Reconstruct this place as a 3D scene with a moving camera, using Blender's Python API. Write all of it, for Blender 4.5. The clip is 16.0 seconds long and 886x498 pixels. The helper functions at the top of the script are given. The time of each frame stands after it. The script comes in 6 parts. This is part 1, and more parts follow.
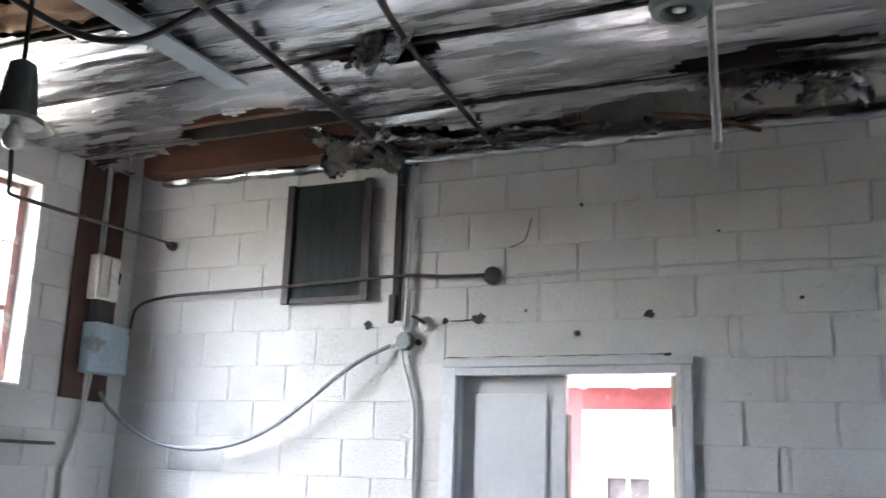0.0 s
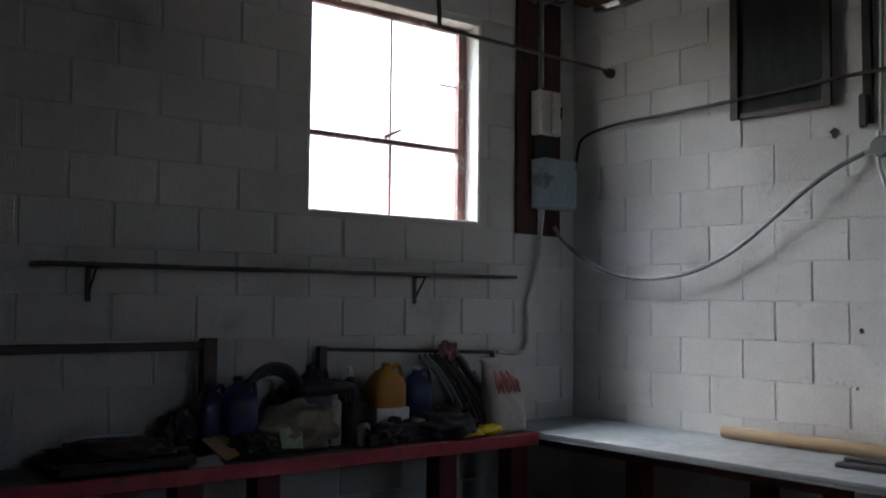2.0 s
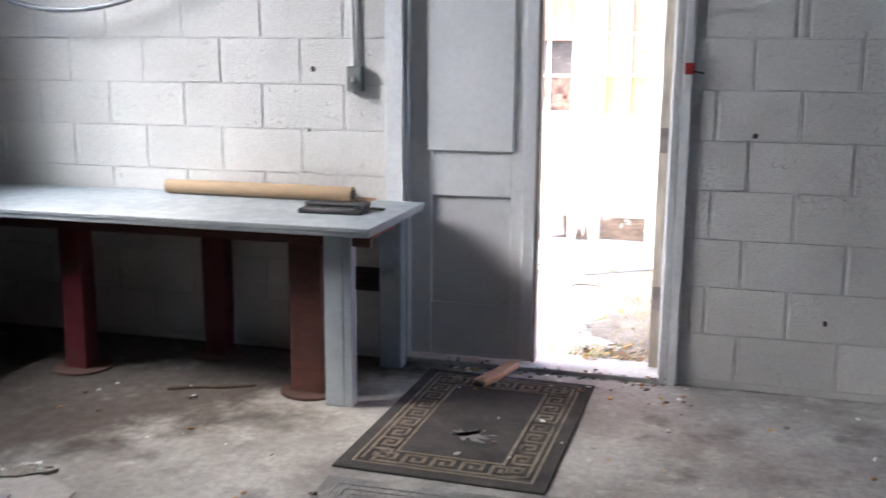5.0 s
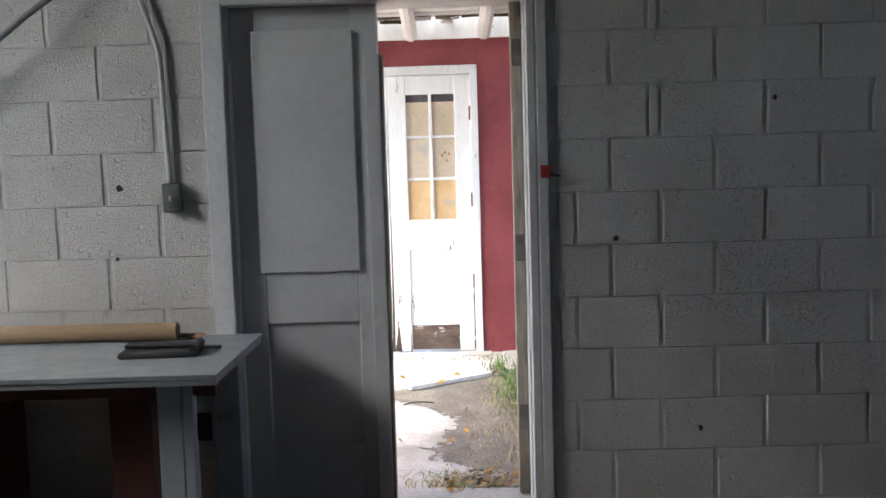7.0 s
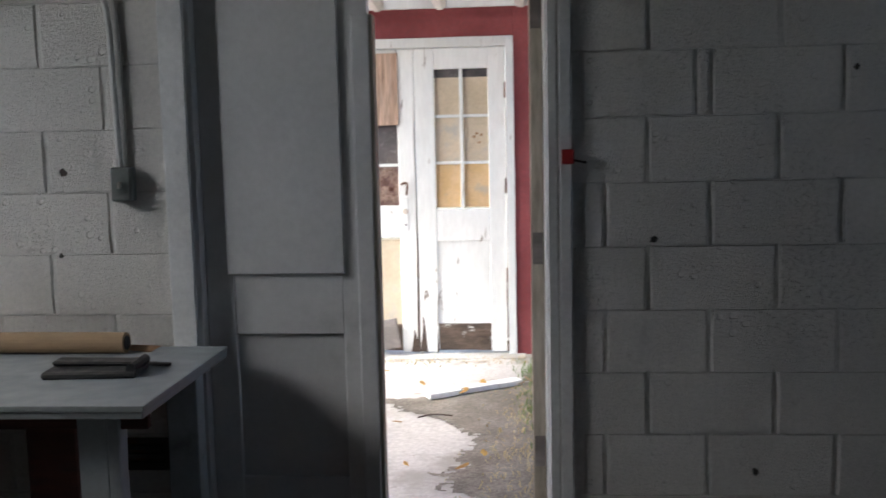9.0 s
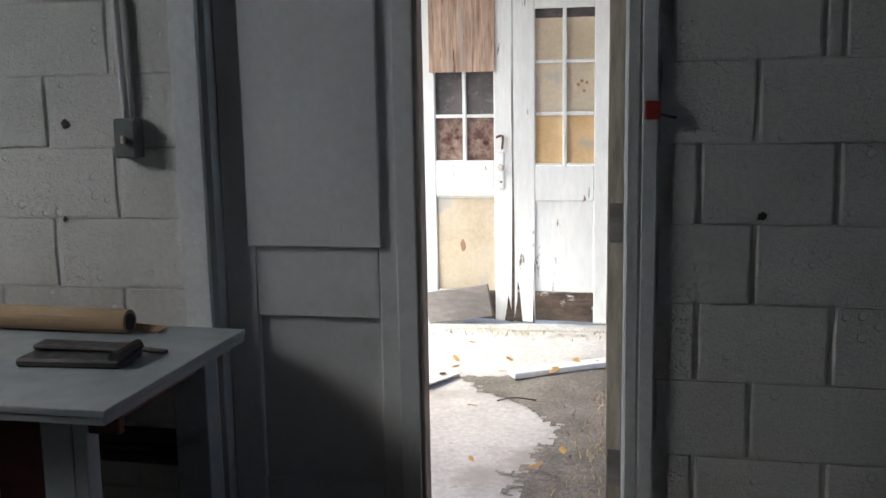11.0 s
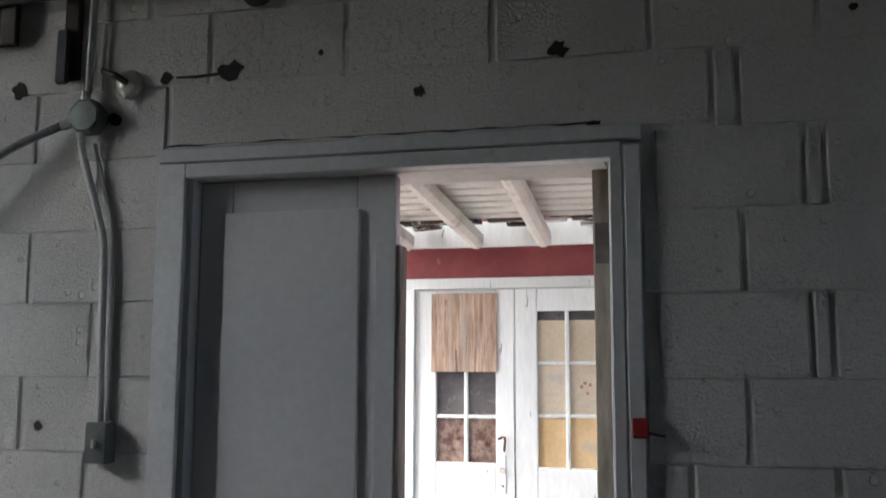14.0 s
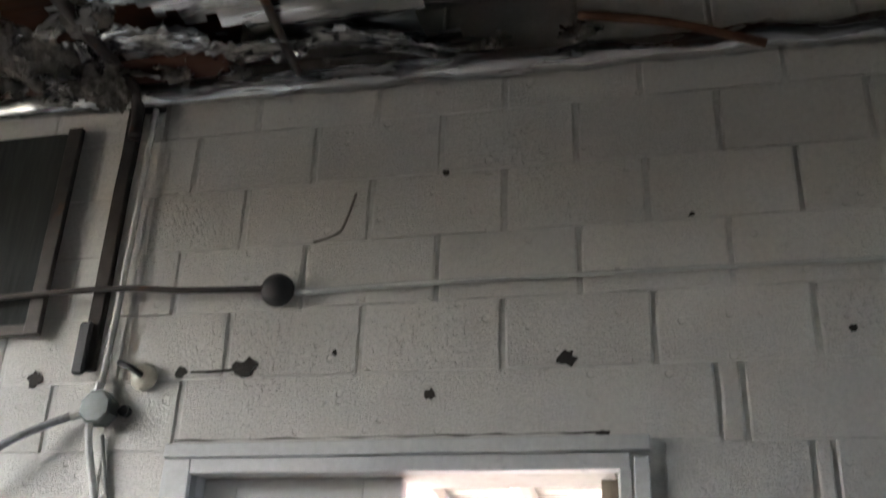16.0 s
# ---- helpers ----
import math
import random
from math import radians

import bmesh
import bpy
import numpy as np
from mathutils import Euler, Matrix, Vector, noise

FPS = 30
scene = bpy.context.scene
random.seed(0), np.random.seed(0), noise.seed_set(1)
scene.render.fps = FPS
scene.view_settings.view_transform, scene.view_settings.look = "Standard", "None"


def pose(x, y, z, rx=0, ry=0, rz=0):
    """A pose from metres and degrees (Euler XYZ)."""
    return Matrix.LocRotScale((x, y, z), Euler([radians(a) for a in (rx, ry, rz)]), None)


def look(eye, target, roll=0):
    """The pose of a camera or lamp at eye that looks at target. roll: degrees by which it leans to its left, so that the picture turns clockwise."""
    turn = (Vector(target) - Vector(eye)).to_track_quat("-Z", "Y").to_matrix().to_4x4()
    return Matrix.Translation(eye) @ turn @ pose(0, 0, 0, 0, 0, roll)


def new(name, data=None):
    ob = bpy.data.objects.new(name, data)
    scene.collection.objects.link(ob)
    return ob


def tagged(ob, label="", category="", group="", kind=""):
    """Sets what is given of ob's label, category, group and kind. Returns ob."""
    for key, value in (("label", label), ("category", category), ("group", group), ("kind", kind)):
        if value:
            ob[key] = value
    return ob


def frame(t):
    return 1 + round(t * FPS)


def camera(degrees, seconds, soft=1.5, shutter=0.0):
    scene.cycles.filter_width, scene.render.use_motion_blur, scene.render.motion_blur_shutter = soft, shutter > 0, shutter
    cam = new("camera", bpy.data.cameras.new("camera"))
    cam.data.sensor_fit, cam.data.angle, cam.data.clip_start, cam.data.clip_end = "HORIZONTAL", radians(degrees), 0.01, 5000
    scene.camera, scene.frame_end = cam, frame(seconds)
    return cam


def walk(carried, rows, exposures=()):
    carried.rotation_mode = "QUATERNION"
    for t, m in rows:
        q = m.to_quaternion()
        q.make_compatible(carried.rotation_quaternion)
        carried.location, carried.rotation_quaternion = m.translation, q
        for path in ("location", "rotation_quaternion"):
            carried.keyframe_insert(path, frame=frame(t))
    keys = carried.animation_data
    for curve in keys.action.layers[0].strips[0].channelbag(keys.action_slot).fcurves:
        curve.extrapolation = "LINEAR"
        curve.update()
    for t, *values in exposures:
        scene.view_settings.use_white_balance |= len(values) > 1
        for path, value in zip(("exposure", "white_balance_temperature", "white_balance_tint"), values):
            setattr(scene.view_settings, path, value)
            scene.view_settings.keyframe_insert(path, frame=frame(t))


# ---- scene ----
cam = camera(48.9, 16.0, shutter=0.4)
WINDOW_W, EAST_W = 88.0, 0.2
EXPOSURES = [(0.0, 4.57, 5980, 10), (1.0, 3.46, 5970, 8), (2.0, 2.53, 6100, 9), (2.7, 3.38, 6100, 8), (3.5, 4.45, 6220, 11), (4.0, 4.78, 6200, 11), (4.5, 4.36, 6200, 11), (5.0, 4.05, 6200, 11), (7.3, 2.3, 6340, 8), (9.0, 2.03, 6340, 8), (11.5, 1.83, 6300, 4), (12.5, 2.33, 6300, 4), (13.2, 1.73, 6250, 5), (13.6, 1.78, 6200, 5), (14.0, 2.06, 6230, 7), (14.5, 2.48, 6300, 8), (15.0, 2.8, 6350, 8), (15.5, 3.32, 6520, 9), (16.0, 3.99, 6600, 9)]
PATH = [
    (0, (0.444, 0.278, 1.557), (-0.386, 2.042, 2.005), 2.0),
    (0.5, (0.4, 0.365, 1.575), (-0.599, 2.054, 1.958), -0.6),
    (1, (0.377, 0.48, 1.579), (-0.897, 2.002, 1.828), 0.1),
    (1.5, (0.37, 0.553, 1.549), (-1.079, 1.917, 1.746), 1.2),
    (2, (0.258, 0.549, 1.507), (-1.298, 1.802, 1.612), 0.6),
    (2.5, (0.123, 0.553, 1.467), (-1.299, 1.957, 1.39), -0.9),
    (3, (0.035, 0.583, 1.451), (-1.38, 1.968, 1.167), -2.6),
    (3.5, (-0.017, 0.632, 1.427), (-1.301, 2.097, 0.973), -2.7),
    (4, (-0.087, 0.797, 1.426), (-1.181, 2.421, 1.018), -1.9),
    (4.5, (-0.206, 0.894, 1.434), (-1.065, 2.658, 1.045), -0.9),
    (5, (-0.378, 0.902, 1.436), (-0.902, 2.793, 1.049), 0.4),
    (7.5, (-0.87, 1.451, 1.463), (-0.892, 3.444, 1.293), -1.9),
    (8, (-0.82, 1.619, 1.455), (-0.865, 3.605, 1.225), -2.6),
    (8.5, (-0.694, 1.794, 1.467), (-0.71, 3.785, 1.281), -1.7),
    (9, (-0.653, 1.974, 1.456), (-0.811, 3.956, 1.235), -1.3),
    (11.5, (-0.463, 2.669, 1.449), (-0.908, 4.577, 1.048), -0.9),
    (12, (-0.464, 2.703, 1.432), (-0.89, 4.541, 0.769), -0.4),
    (12.5, (-0.448, 2.703, 1.449), (-0.871, 4.562, 0.843), -0.0),
    (13, (-0.424, 2.705, 1.466), (-0.918, 4.638, 1.328), -0.0),
    (13.5, (-0.406, 2.691, 1.488), (-0.895, 4.627, 1.604), -0.1),
    (14, (-0.404, 2.689, 1.508), (-0.864, 4.616, 1.777), 0.2),
    (14.5, (-0.409, 2.69, 1.515), (-0.876, 4.601, 1.875), 0.4),
    (15, (-0.42, 2.685, 1.531), (-0.891, 4.568, 2.015), 0.9),
    (15.5, (-0.423, 2.667, 1.541), (-0.885, 4.504, 2.181), 1.8),
    (16, (-0.415, 2.653, 1.539), (-0.855, 4.417, 2.372), 2.3),
]
walk(cam, [(t, look(eye, target, roll)) for t, eye, target, roll in PATH], EXPOSURES)

# ---- world, sun and large lights ----
world = bpy.data.worlds.new("overcast_sky")
scene.world = world
world.use_nodes = True
wn = world.node_tree
sky = wn.nodes.new("ShaderNodeTexSky")
sky.sky_type, sky.sun_disc = "NISHITA", False
sky.sun_elevation, sky.sun_rotation = radians(50), radians(250)
sky.air_density, sky.dust_density, sky.ozone_density = 1.0, 4.0, 0.6
wn.links.new(sky.outputs[0], wn.nodes["Background"].inputs[0])
wn.nodes["Background"].inputs[1].default_value = 0.15


def lamp(name, kind, eye, target, energy, colour, **more):
    data = bpy.data.lights.new(name, kind)
    data.energy, data.color = energy, colour
    for key, value in more.items():
        if key == "size":
            data.shape, data.size, data.size_y = "RECTANGLE", value[0], value[1]
        if key == "angle":
            data.angle = value
    ob = new(name, data)
    ob.matrix_basis = look(eye, target)
    return ob


lamp("sun", "SUN", (-6, 2, 9), (-1.5, 7, 0), 1.0, (0.94, 0.98, 1.0), angle=radians(25))
lamp("window_daylight", "AREA", (-6.2, 3.3, 4.4), (-4.2, 3.8, 2.5), WINDOW_W, (0.93, 0.97, 1.0), size=(4.0, 3.0))
# weak fill lamp added outside the made-up east opening
lamp("east_daylight", "AREA", (3.62, 4.1, 2.65), (2.0, 4.1, 1.6), EAST_W, (0.97, 0.98, 1.0), size=(1.0, 1.0))

# ---- helpers for meshes ----
rng = random.Random(7)


def link_mesh(name, bm, material, parent=None, label="", smooth=False):
    me = bpy.data.meshes.new(name)
    bm.normal_update()
    bm.to_mesh(me)
    bm.free()
    if smooth:
        me.polygons.foreach_set("use_smooth", [True] * len(me.polygons))
    me.materials.append(material)
    ob = new(name, me)
    if parent is not None:
        ob.parent = parent
    if label:
        ob["label"] = label
    return ob


def part(name, bm, material, parent, label="", smooth=False):
    return link_mesh(name, bm, material, parent, label, smooth)


def thing(name, label, category, at=(0, 0, 0), rz=0.0, group="", kind=""):
    """An empty at the base of a thing that carries its parts."""
    ob = new(name)
    ob.empty_display_size = 0.1
    ob.matrix_basis = pose(*at, 0, 0, rz)
    return tagged(ob, label, category, group, kind)


def slab(bm, x0, x1, y0, y1, z0, z1, bev=0.003, m=None):
    """A box with chamfered edges."""
    sub = bmesh.new()
    bmesh.ops.create_cube(sub, size=1)
    bmesh.ops.transform(sub, matrix=Matrix.Translation(((x0 + x1) / 2, (y0 + y1) / 2, (z0 + z1) / 2)) @ Matrix.Diagonal((x1 - x0, y1 - y0, z1 - z0, 1)), verts=sub.verts)
    if bev:
        bmesh.ops.bevel(sub, geom=sub.edges[:], offset=bev, segments=1, affect="EDGES")
    if m is not None:
        bmesh.ops.transform(sub, matrix=m, verts=sub.verts)
    tmp = bpy.data.meshes.new("tmp")
    sub.to_mesh(tmp)
    bm.from_mesh(tmp)
    sub.free()
    bpy.data.meshes.remove(tmp)
    return bm


def box(x0, x1, y0, y1, z0, z1, bev=0.003, m=None):
    return slab(bmesh.new(), x0, x1, y0, y1, z0, z1, bev, m)


def rough_board(x0, x1, y0, y1, z0, z1, amount=0.004, seed=0, bev=0.003, cuts=7):
    """A worn board: a chamfered box whose edges wander."""
    bm = bmesh.new()
    bmesh.ops.create_cube(bm, size=1)
    size = Vector((x1 - x0, y1 - y0, z1 - z0))
    axis = max(range(3), key=lambda i: size[i])
    long = [e for e in bm.edges if abs((e.verts[0].co - e.verts[1].co)[axis]) > 0.5]
    bmesh.ops.subdivide_edges(bm, edges=long, cuts=cuts, use_grid_fill=True)
    bmesh.ops.transform(bm, matrix=Matrix.Translation(((x0 + x1) / 2, (y0 + y1) / 2, (z0 + z1) / 2)) @ Matrix.Diagonal((*size, 1)), verts=bm.verts)
    bmesh.ops.bevel(bm, geom=[e for e in bm.edges if e.calc_face_angle(0) > 1], offset=bev, segments=1, affect="EDGES")
    for v in bm.verts:
        v.co += amount * Vector(noise.noise_vector(v.co * 7 + Vector((seed, seed * 2, 0))))
    return bm


def spline(points, per=6):
    """Points along a smooth line through the given ones."""
    p = [Vector(q) for q in points]
    out = []
    for i in range(len(p) - 1):
        a, b, c, d = p[max(i - 1, 0)], p[i], p[i + 1], p[min(i + 2, len(p) - 1)]
        for k in range(per):
            t = k / per
            out.append(0.5 * ((2 * b) + (c - a) * t + (2 * a - 5 * b + 4 * c - d) * t * t + (3 * b - a - 3 * c + d) * t ** 3))
    return out + [p[-1]]


def tube(points, radius, sides=8, bm=None, wobble=0.0):
    bm = bm or bmesh.new()
    pts = [Vector(p) for p in points]
    rings = []
    side = None
    for i, p in enumerate(pts):
        way = (pts[min(i + 1, len(pts) - 1)] - pts[max(i - 1, 0)]).normalized()
        if side is None:
            side = way.orthogonal().normalized()
        side = (side - way * side.dot(way)).normalized()
        up = way.cross(side)
        r = radius[i] if isinstance(radius, (list, tuple)) else radius
        r *= 1 + wobble * noise.noise(p * 15)
        rings.append([bm.verts.new(p + r * (math.cos(2 * math.pi * k / sides) * side + math.sin(2 * math.pi * k / sides) * up)) for k in range(sides)])
    for a, b in zip(rings, rings[1:]):
        for k in range(sides):
            bm.faces.new((a[k], a[(k + 1) % sides], b[(k + 1) % sides], b[k]))
    bm.faces.new(rings[0][::-1])
    bm.faces.new(rings[-1])
    return bm


def lathe(profile, sides=24, bm=None, at=(0, 0, 0), m=None):
    """A turned shape from (radius, height) pairs."""
    bm = bm or bmesh.new()
    rings = []
    for r, z in profile:
        ring = [Vector((max(r, 0.0004) * math.cos(2 * math.pi * k / sides), max(r, 0.0004) * math.sin(2 * math.pi * k / sides), z)) for k in range(sides)]
        rings.append([bm.verts.new((m @ v if m else v) + Vector(at)) for v in ring])
    for a, b in zip(rings, rings[1:]):
        for k in range(sides):
            bm.faces.new((a[k], a[(k + 1) % sides], b[(k + 1) % sides], b[k]))
    bm.faces.new(rings[0][::-1])
    bm.faces.new(rings[-1])
    return bm


def blob(size, rough=0.25, seed=0, sub=3, flat=None, m=None, freq=3.0):
    """A lumpy soft shape; flat cuts it off level below that height."""
    bm = bmesh.new()
    bmesh.ops.create_icosphere(bm, subdivisions=sub, radius=1)
    for v in bm.verts:
        n = v.co.normalized()
        v.co = n * (1 + rough * noise.noise(n * freq + Vector((seed * 7.3, seed, 0))) + rough * 0.5 * noise.noise(n * freq * 2.7 + Vector((0, seed * 3.1, 5))))
        if flat is not None and v.co.z < flat:
            v.co.z = flat + (v.co.z - flat) * 0.04
        v.co = Vector((v.co.x * size[0], v.co.y * size[1], v.co.z * size[2]))
        if m is not None:
            v.co = m @ v.co
    return bm


def outline(points, thick, m, jitter=0.0, seed=0):
    """A flat plate with the given outline in its own x and y, thick in z."""
    r = random.Random(seed)
    bm = bmesh.new()
    low = [bm.verts.new(m @ Vector((x + r.uniform(-jitter, jitter), y + r.uniform(-jitter, jitter), 0))) for x, y in points]
    f = bm.faces.new(low)
    top = bmesh.ops.extrude_face_region(bm, geom=[f])["geom"]
    up = m.to_3x3() @ Vector((0, 0, thick))
    bmesh.ops.translate(bm, vec=up, verts=[g for g in top if isinstance(g, bmesh.types.BMVert)])
    bmesh.ops.recalc_face_normals(bm, faces=bm.faces)
    return bm


def ragged(rx, ry, n=16, rough=0.3, seed=0):
    r = random.Random(seed)
    return [(rx * (1 + r.uniform(-rough, rough)) * math.cos(2 * math.pi * k / n), ry * (1 + r.uniform(-rough, rough)) * math.sin(2 * math.pi * k / n)) for k in range(n)]


# ---- materials ----
def material(name, c1, c2=None, rough=0.7, metal=0.0, s1=2.5, s2=45.0, fine=0.16, bump=0.3, bscale=90.0, depth=0.004, stain=None, stain_scale=2.0,
             stain_at=(0.55, 0.68), stretch=(1, 1, 1), pits=0.0, pit_scale=38.0, spread=0.08, second=None, second_scale=9.0, second_at=(0.62, 0.72), corner_tone=None, rubble=0.0):
    """Two-tone surface with grain, stains, pits and relief, laid out in world metres."""
    m = bpy.data.materials.new(name)
    m.use_nodes = True
    t = m.node_tree
    n, l = t.nodes, t.links
    bsdf = n["Principled BSDF"]
    c2 = c2 or tuple(min(1, v * 1.18) for v in c1)
    geo = n.new("ShaderNodeNewGeometry")
    mapping = n.new("ShaderNodeMapping")
    mapping.inputs["Scale"].default_value = stretch
    l.new(geo.outputs["Position"], mapping.inputs["Vector"])

    def noise_node(scale, detail=5.0, roughness=0.6):
        q = n.new("ShaderNodeTexNoise")
        q.inputs["Scale"].default_value, q.inputs["Detail"].default_value, q.inputs["Roughness"].default_value = scale, detail, roughness
        l.new(mapping.outputs[0], q.inputs["Vector"])
        return q.outputs["Fac"]

    def ramp(value, a, b, lo=0.0, hi=1.0):
        q = n.new("ShaderNodeMapRange")
        q.interpolation_type = "SMOOTHSTEP"
        for k, v in ((1, a), (2, b), (3, lo), (4, hi)):
            q.inputs[k].default_value = v
        l.new(value, q.inputs[0])
        return q.outputs[0]

    def blend(fac, a, b, mode="MIX"):
        q = n.new("ShaderNodeMix")
        q.data_type, q.blend_type = "RGBA", mode
        if isinstance(fac, float):
            q.inputs[0].default_value = fac
        else:
            l.new(fac, q.inputs[0])
        for slot, v in ((6, a), (7, b)):
            if isinstance(v, tuple):
                q.inputs[slot].default_value = (*v[:3], 1)
            else:
                l.new(v, q.inputs[slot])
        return q.outputs[2]

    col = blend(ramp(noise_node(s1), 0.35, 0.65), c1, c2)
    info = n.new("ShaderNodeObjectInfo")
    tone = ramp(noise_node(s2, 6.0, 0.7), 0.25, 0.75, 1 - fine, 1 + fine)
    each = ramp(info.outputs["Random"], 0.0, 1.0, 1 - spread, 1 + spread)
    mul = n.new("ShaderNodeMath")
    mul.operation = "MULTIPLY"
    l.new(tone, mul.inputs[0]), l.new(each, mul.inputs[1])
    grey = n.new("ShaderNodeCombineColor")
    for k in range(3):
        l.new(mul.outputs[0], grey.inputs[k])
    col = blend(1.0, col, grey.outputs[0], "MULTIPLY")
    if stain:
        col = blend(ramp(noise_node(stain_scale, 7.0, 0.62), *stain_at), col, stain)
    if second:
        col = blend(ramp(noise_node(second_scale, 6.0, 0.7), *second_at), col, second)
    if corner_tone:
        # darker colour towards the north-west corner, its edge broken up by noise
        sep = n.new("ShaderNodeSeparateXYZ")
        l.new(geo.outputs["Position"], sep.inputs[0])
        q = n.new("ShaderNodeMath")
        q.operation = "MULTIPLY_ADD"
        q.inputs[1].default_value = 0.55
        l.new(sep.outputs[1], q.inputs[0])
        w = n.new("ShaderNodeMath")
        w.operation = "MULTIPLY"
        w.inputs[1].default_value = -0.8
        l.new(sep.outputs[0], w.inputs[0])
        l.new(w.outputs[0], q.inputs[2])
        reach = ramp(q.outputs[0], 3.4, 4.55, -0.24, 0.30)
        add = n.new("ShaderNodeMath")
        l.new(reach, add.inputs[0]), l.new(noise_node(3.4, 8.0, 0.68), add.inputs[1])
        col = blend(ramp(add.outputs[0], 0.46, 0.78), col, corner_tone)
    height = noise_node(bscale, 4.0, 0.65)
    if pits:
        v = n.new("ShaderNodeTexVoronoi")
        v.inputs["Scale"].default_value = pit_scale
        l.new(mapping.outputs[0], v.inputs["Vector"])
        pick = n.new("ShaderNodeSeparateColor")
        l.new(v.outputs["Color"], pick.inputs[0])
        reach = ramp(pick.outputs[0], 0.62, 1.0, 0.0, 0.26)
        near = n.new("ShaderNodeMath")
        near.operation = "SUBTRACT"
        l.new(v.outputs["Distance"], near.inputs[0]), l.new(reach, near.inputs[1])
        hole = ramp(near.outputs[0], -0.04, 0.05, 1 - pits, 1.0)
        some = n.new("ShaderNodeMath")
        some.operation = "MULTIPLY"
        l.new(height, some.inputs[0]), l.new(hole, some.inputs[1])
        height = some.outputs[0]
    if rubble:
        # coarse open-textured patches
        patch = ramp(noise_node(1.7, 3.0, 0.5), 0.53, 0.66, 0.04 * rubble, rubble)
        open_pore = ramp(noise_node(60.0, 5.0, 0.5), 0.36, 0.44, 1.0, 0.0)
        cut = n.new("ShaderNodeMath")
        cut.operation = "MULTIPLY"
        l.new(patch, cut.inputs[0]), l.new(open_pore, cut.inputs[1])
        sub = n.new("ShaderNodeMath")
        sub.operation = "SUBTRACT"
        l.new(height, sub.inputs[0]), l.new(cut.outputs[0], sub.inputs[1])
        height = sub.outputs[0]
    b = n.new("ShaderNodeBump")
    b.inputs["Strength"].default_value, b.inputs["Distance"].default_value = bump, depth
    l.new(height, b.inputs["Height"])
    l.new(b.outputs[0], bsdf.inputs["Normal"])
    l.new(col, bsdf.inputs["Base Color"])
    l.new(ramp(noise_node(s2 * 0.5), 0.3, 0.7, max(0.02, rough - 0.12), min(1, rough + 0.12)), bsdf.inputs["Roughness"])
    bsdf.inputs["Metallic"].default_value = metal
    return m


M_BLOCK = material("painted_block", (0.645, 0.622, 0.597), (0.73, 0.705, 0.68), 0.75, s1=1.6, s2=60, fine=0.08, bump=1.0, bscale=115, depth=0.0075, pits=1.0, pit_scale=24,
                   stain=(0.40, 0.40, 0.39), stain_scale=1.3, stain_at=(0.58, 0.78), spread=0.05, second=(0.16, 0.15, 0.14), second_scale=46, second_at=(0.725, 0.765), rubble=0.5)
M_MORTAR = material("painted_mortar", (0.62, 0.605, 0.585), (0.71, 0.695, 0.67), 0.85, bump=0.7, bscale=70, depth=0.006, fine=0.12)
# dark colour for the unseen walls, holds down bounced light
M_PLAIN = material("low_bounce_wall", (0.12, 0.115, 0.11), (0.17, 0.165, 0.155), 0.8, bump=0.4)
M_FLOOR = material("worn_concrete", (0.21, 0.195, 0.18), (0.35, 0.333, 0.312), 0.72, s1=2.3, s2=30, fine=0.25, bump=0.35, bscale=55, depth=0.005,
                   stain=(0.12, 0.107, 0.097), stain_scale=2.9, stain_at=(0.54, 0.72), second=(0.47, 0.455, 0.43), second_scale=4.2, second_at=(0.55, 0.76), corner_tone=(0.055, 0.044, 0.037))
M_FOIL = material("foil_facing", (0.38, 0.385, 0.39), (0.58, 0.58, 0.585), 0.25, 0.95, s1=3, s2=20, fine=0.1, bump=0.55, bscale=34, depth=0.008, stretch=(0.16, 1, 1),
                  stain=(0.46, 0.45, 0.43), stain_scale=3, stain_at=(0.60, 0.95))
M_FLUFF = material("torn_insulation", (0.14, 0.125, 0.115), (0.25, 0.23, 0.21), 0.95, s1=9, s2=60, fine=0.3, bump=1.0, bscale=60, depth=0.02, second=(0.10, 0.08, 0.06), second_scale=14)
M_DECK = material("brown_deck_wood", (0.062, 0.025, 0.014), (0.11, 0.043, 0.025), 0.85, s1=4, s2=30, fine=0.3, bump=0.6, bscale=25, stretch=(0.2, 1, 1), stain=(0.03, 0.02, 0.015), stain_scale=2)
M_JOIST = material("dark_joist", (0.025, 0.022, 0.022), (0.05, 0.04, 0.035), 0.8)
M_BLUEGREY = material("blue_grey_paint", (0.32, 0.365, 0.405), (0.385, 0.43, 0.47), 0.5, s1=3, s2=35, fine=0.08, bump=0.25, bscale=80, stain=(0.24, 0.27, 0.31), stain_scale=5, stain_at=(0.6, 0.75))
M_DOORGREY = material("door_grey_paint", (0.64, 0.64, 0.65), (0.71, 0.71, 0.72), 0.5, s1=1.5, s2=30, fine=0.05, bump=0.18, bscale=70, depth=0.003, stain=(0.40, 0.40, 0.40), stain_scale=2.6, stain_at=(0.62, 0.85))
M_CASING = material("casing_paint", (0.68, 0.685, 0.695), (0.76, 0.765, 0.775), 0.45, s1=3, s2=40, fine=0.08, bump=0.3, bscale=60, stain=(0.36, 0.38, 0.40), stain_scale=6, stain_at=(0.62, 0.75))
M_WEATHER = material("weathered_wood", (0.30, 0.26, 0.205), (0.47, 0.42, 0.35), 0.85, s1=5, s2=40, fine=0.25, bump=0.6, bscale=40, stretch=(1, 1, 0.15), stain=(0.20, 0.15, 0.11), stain_scale=4)
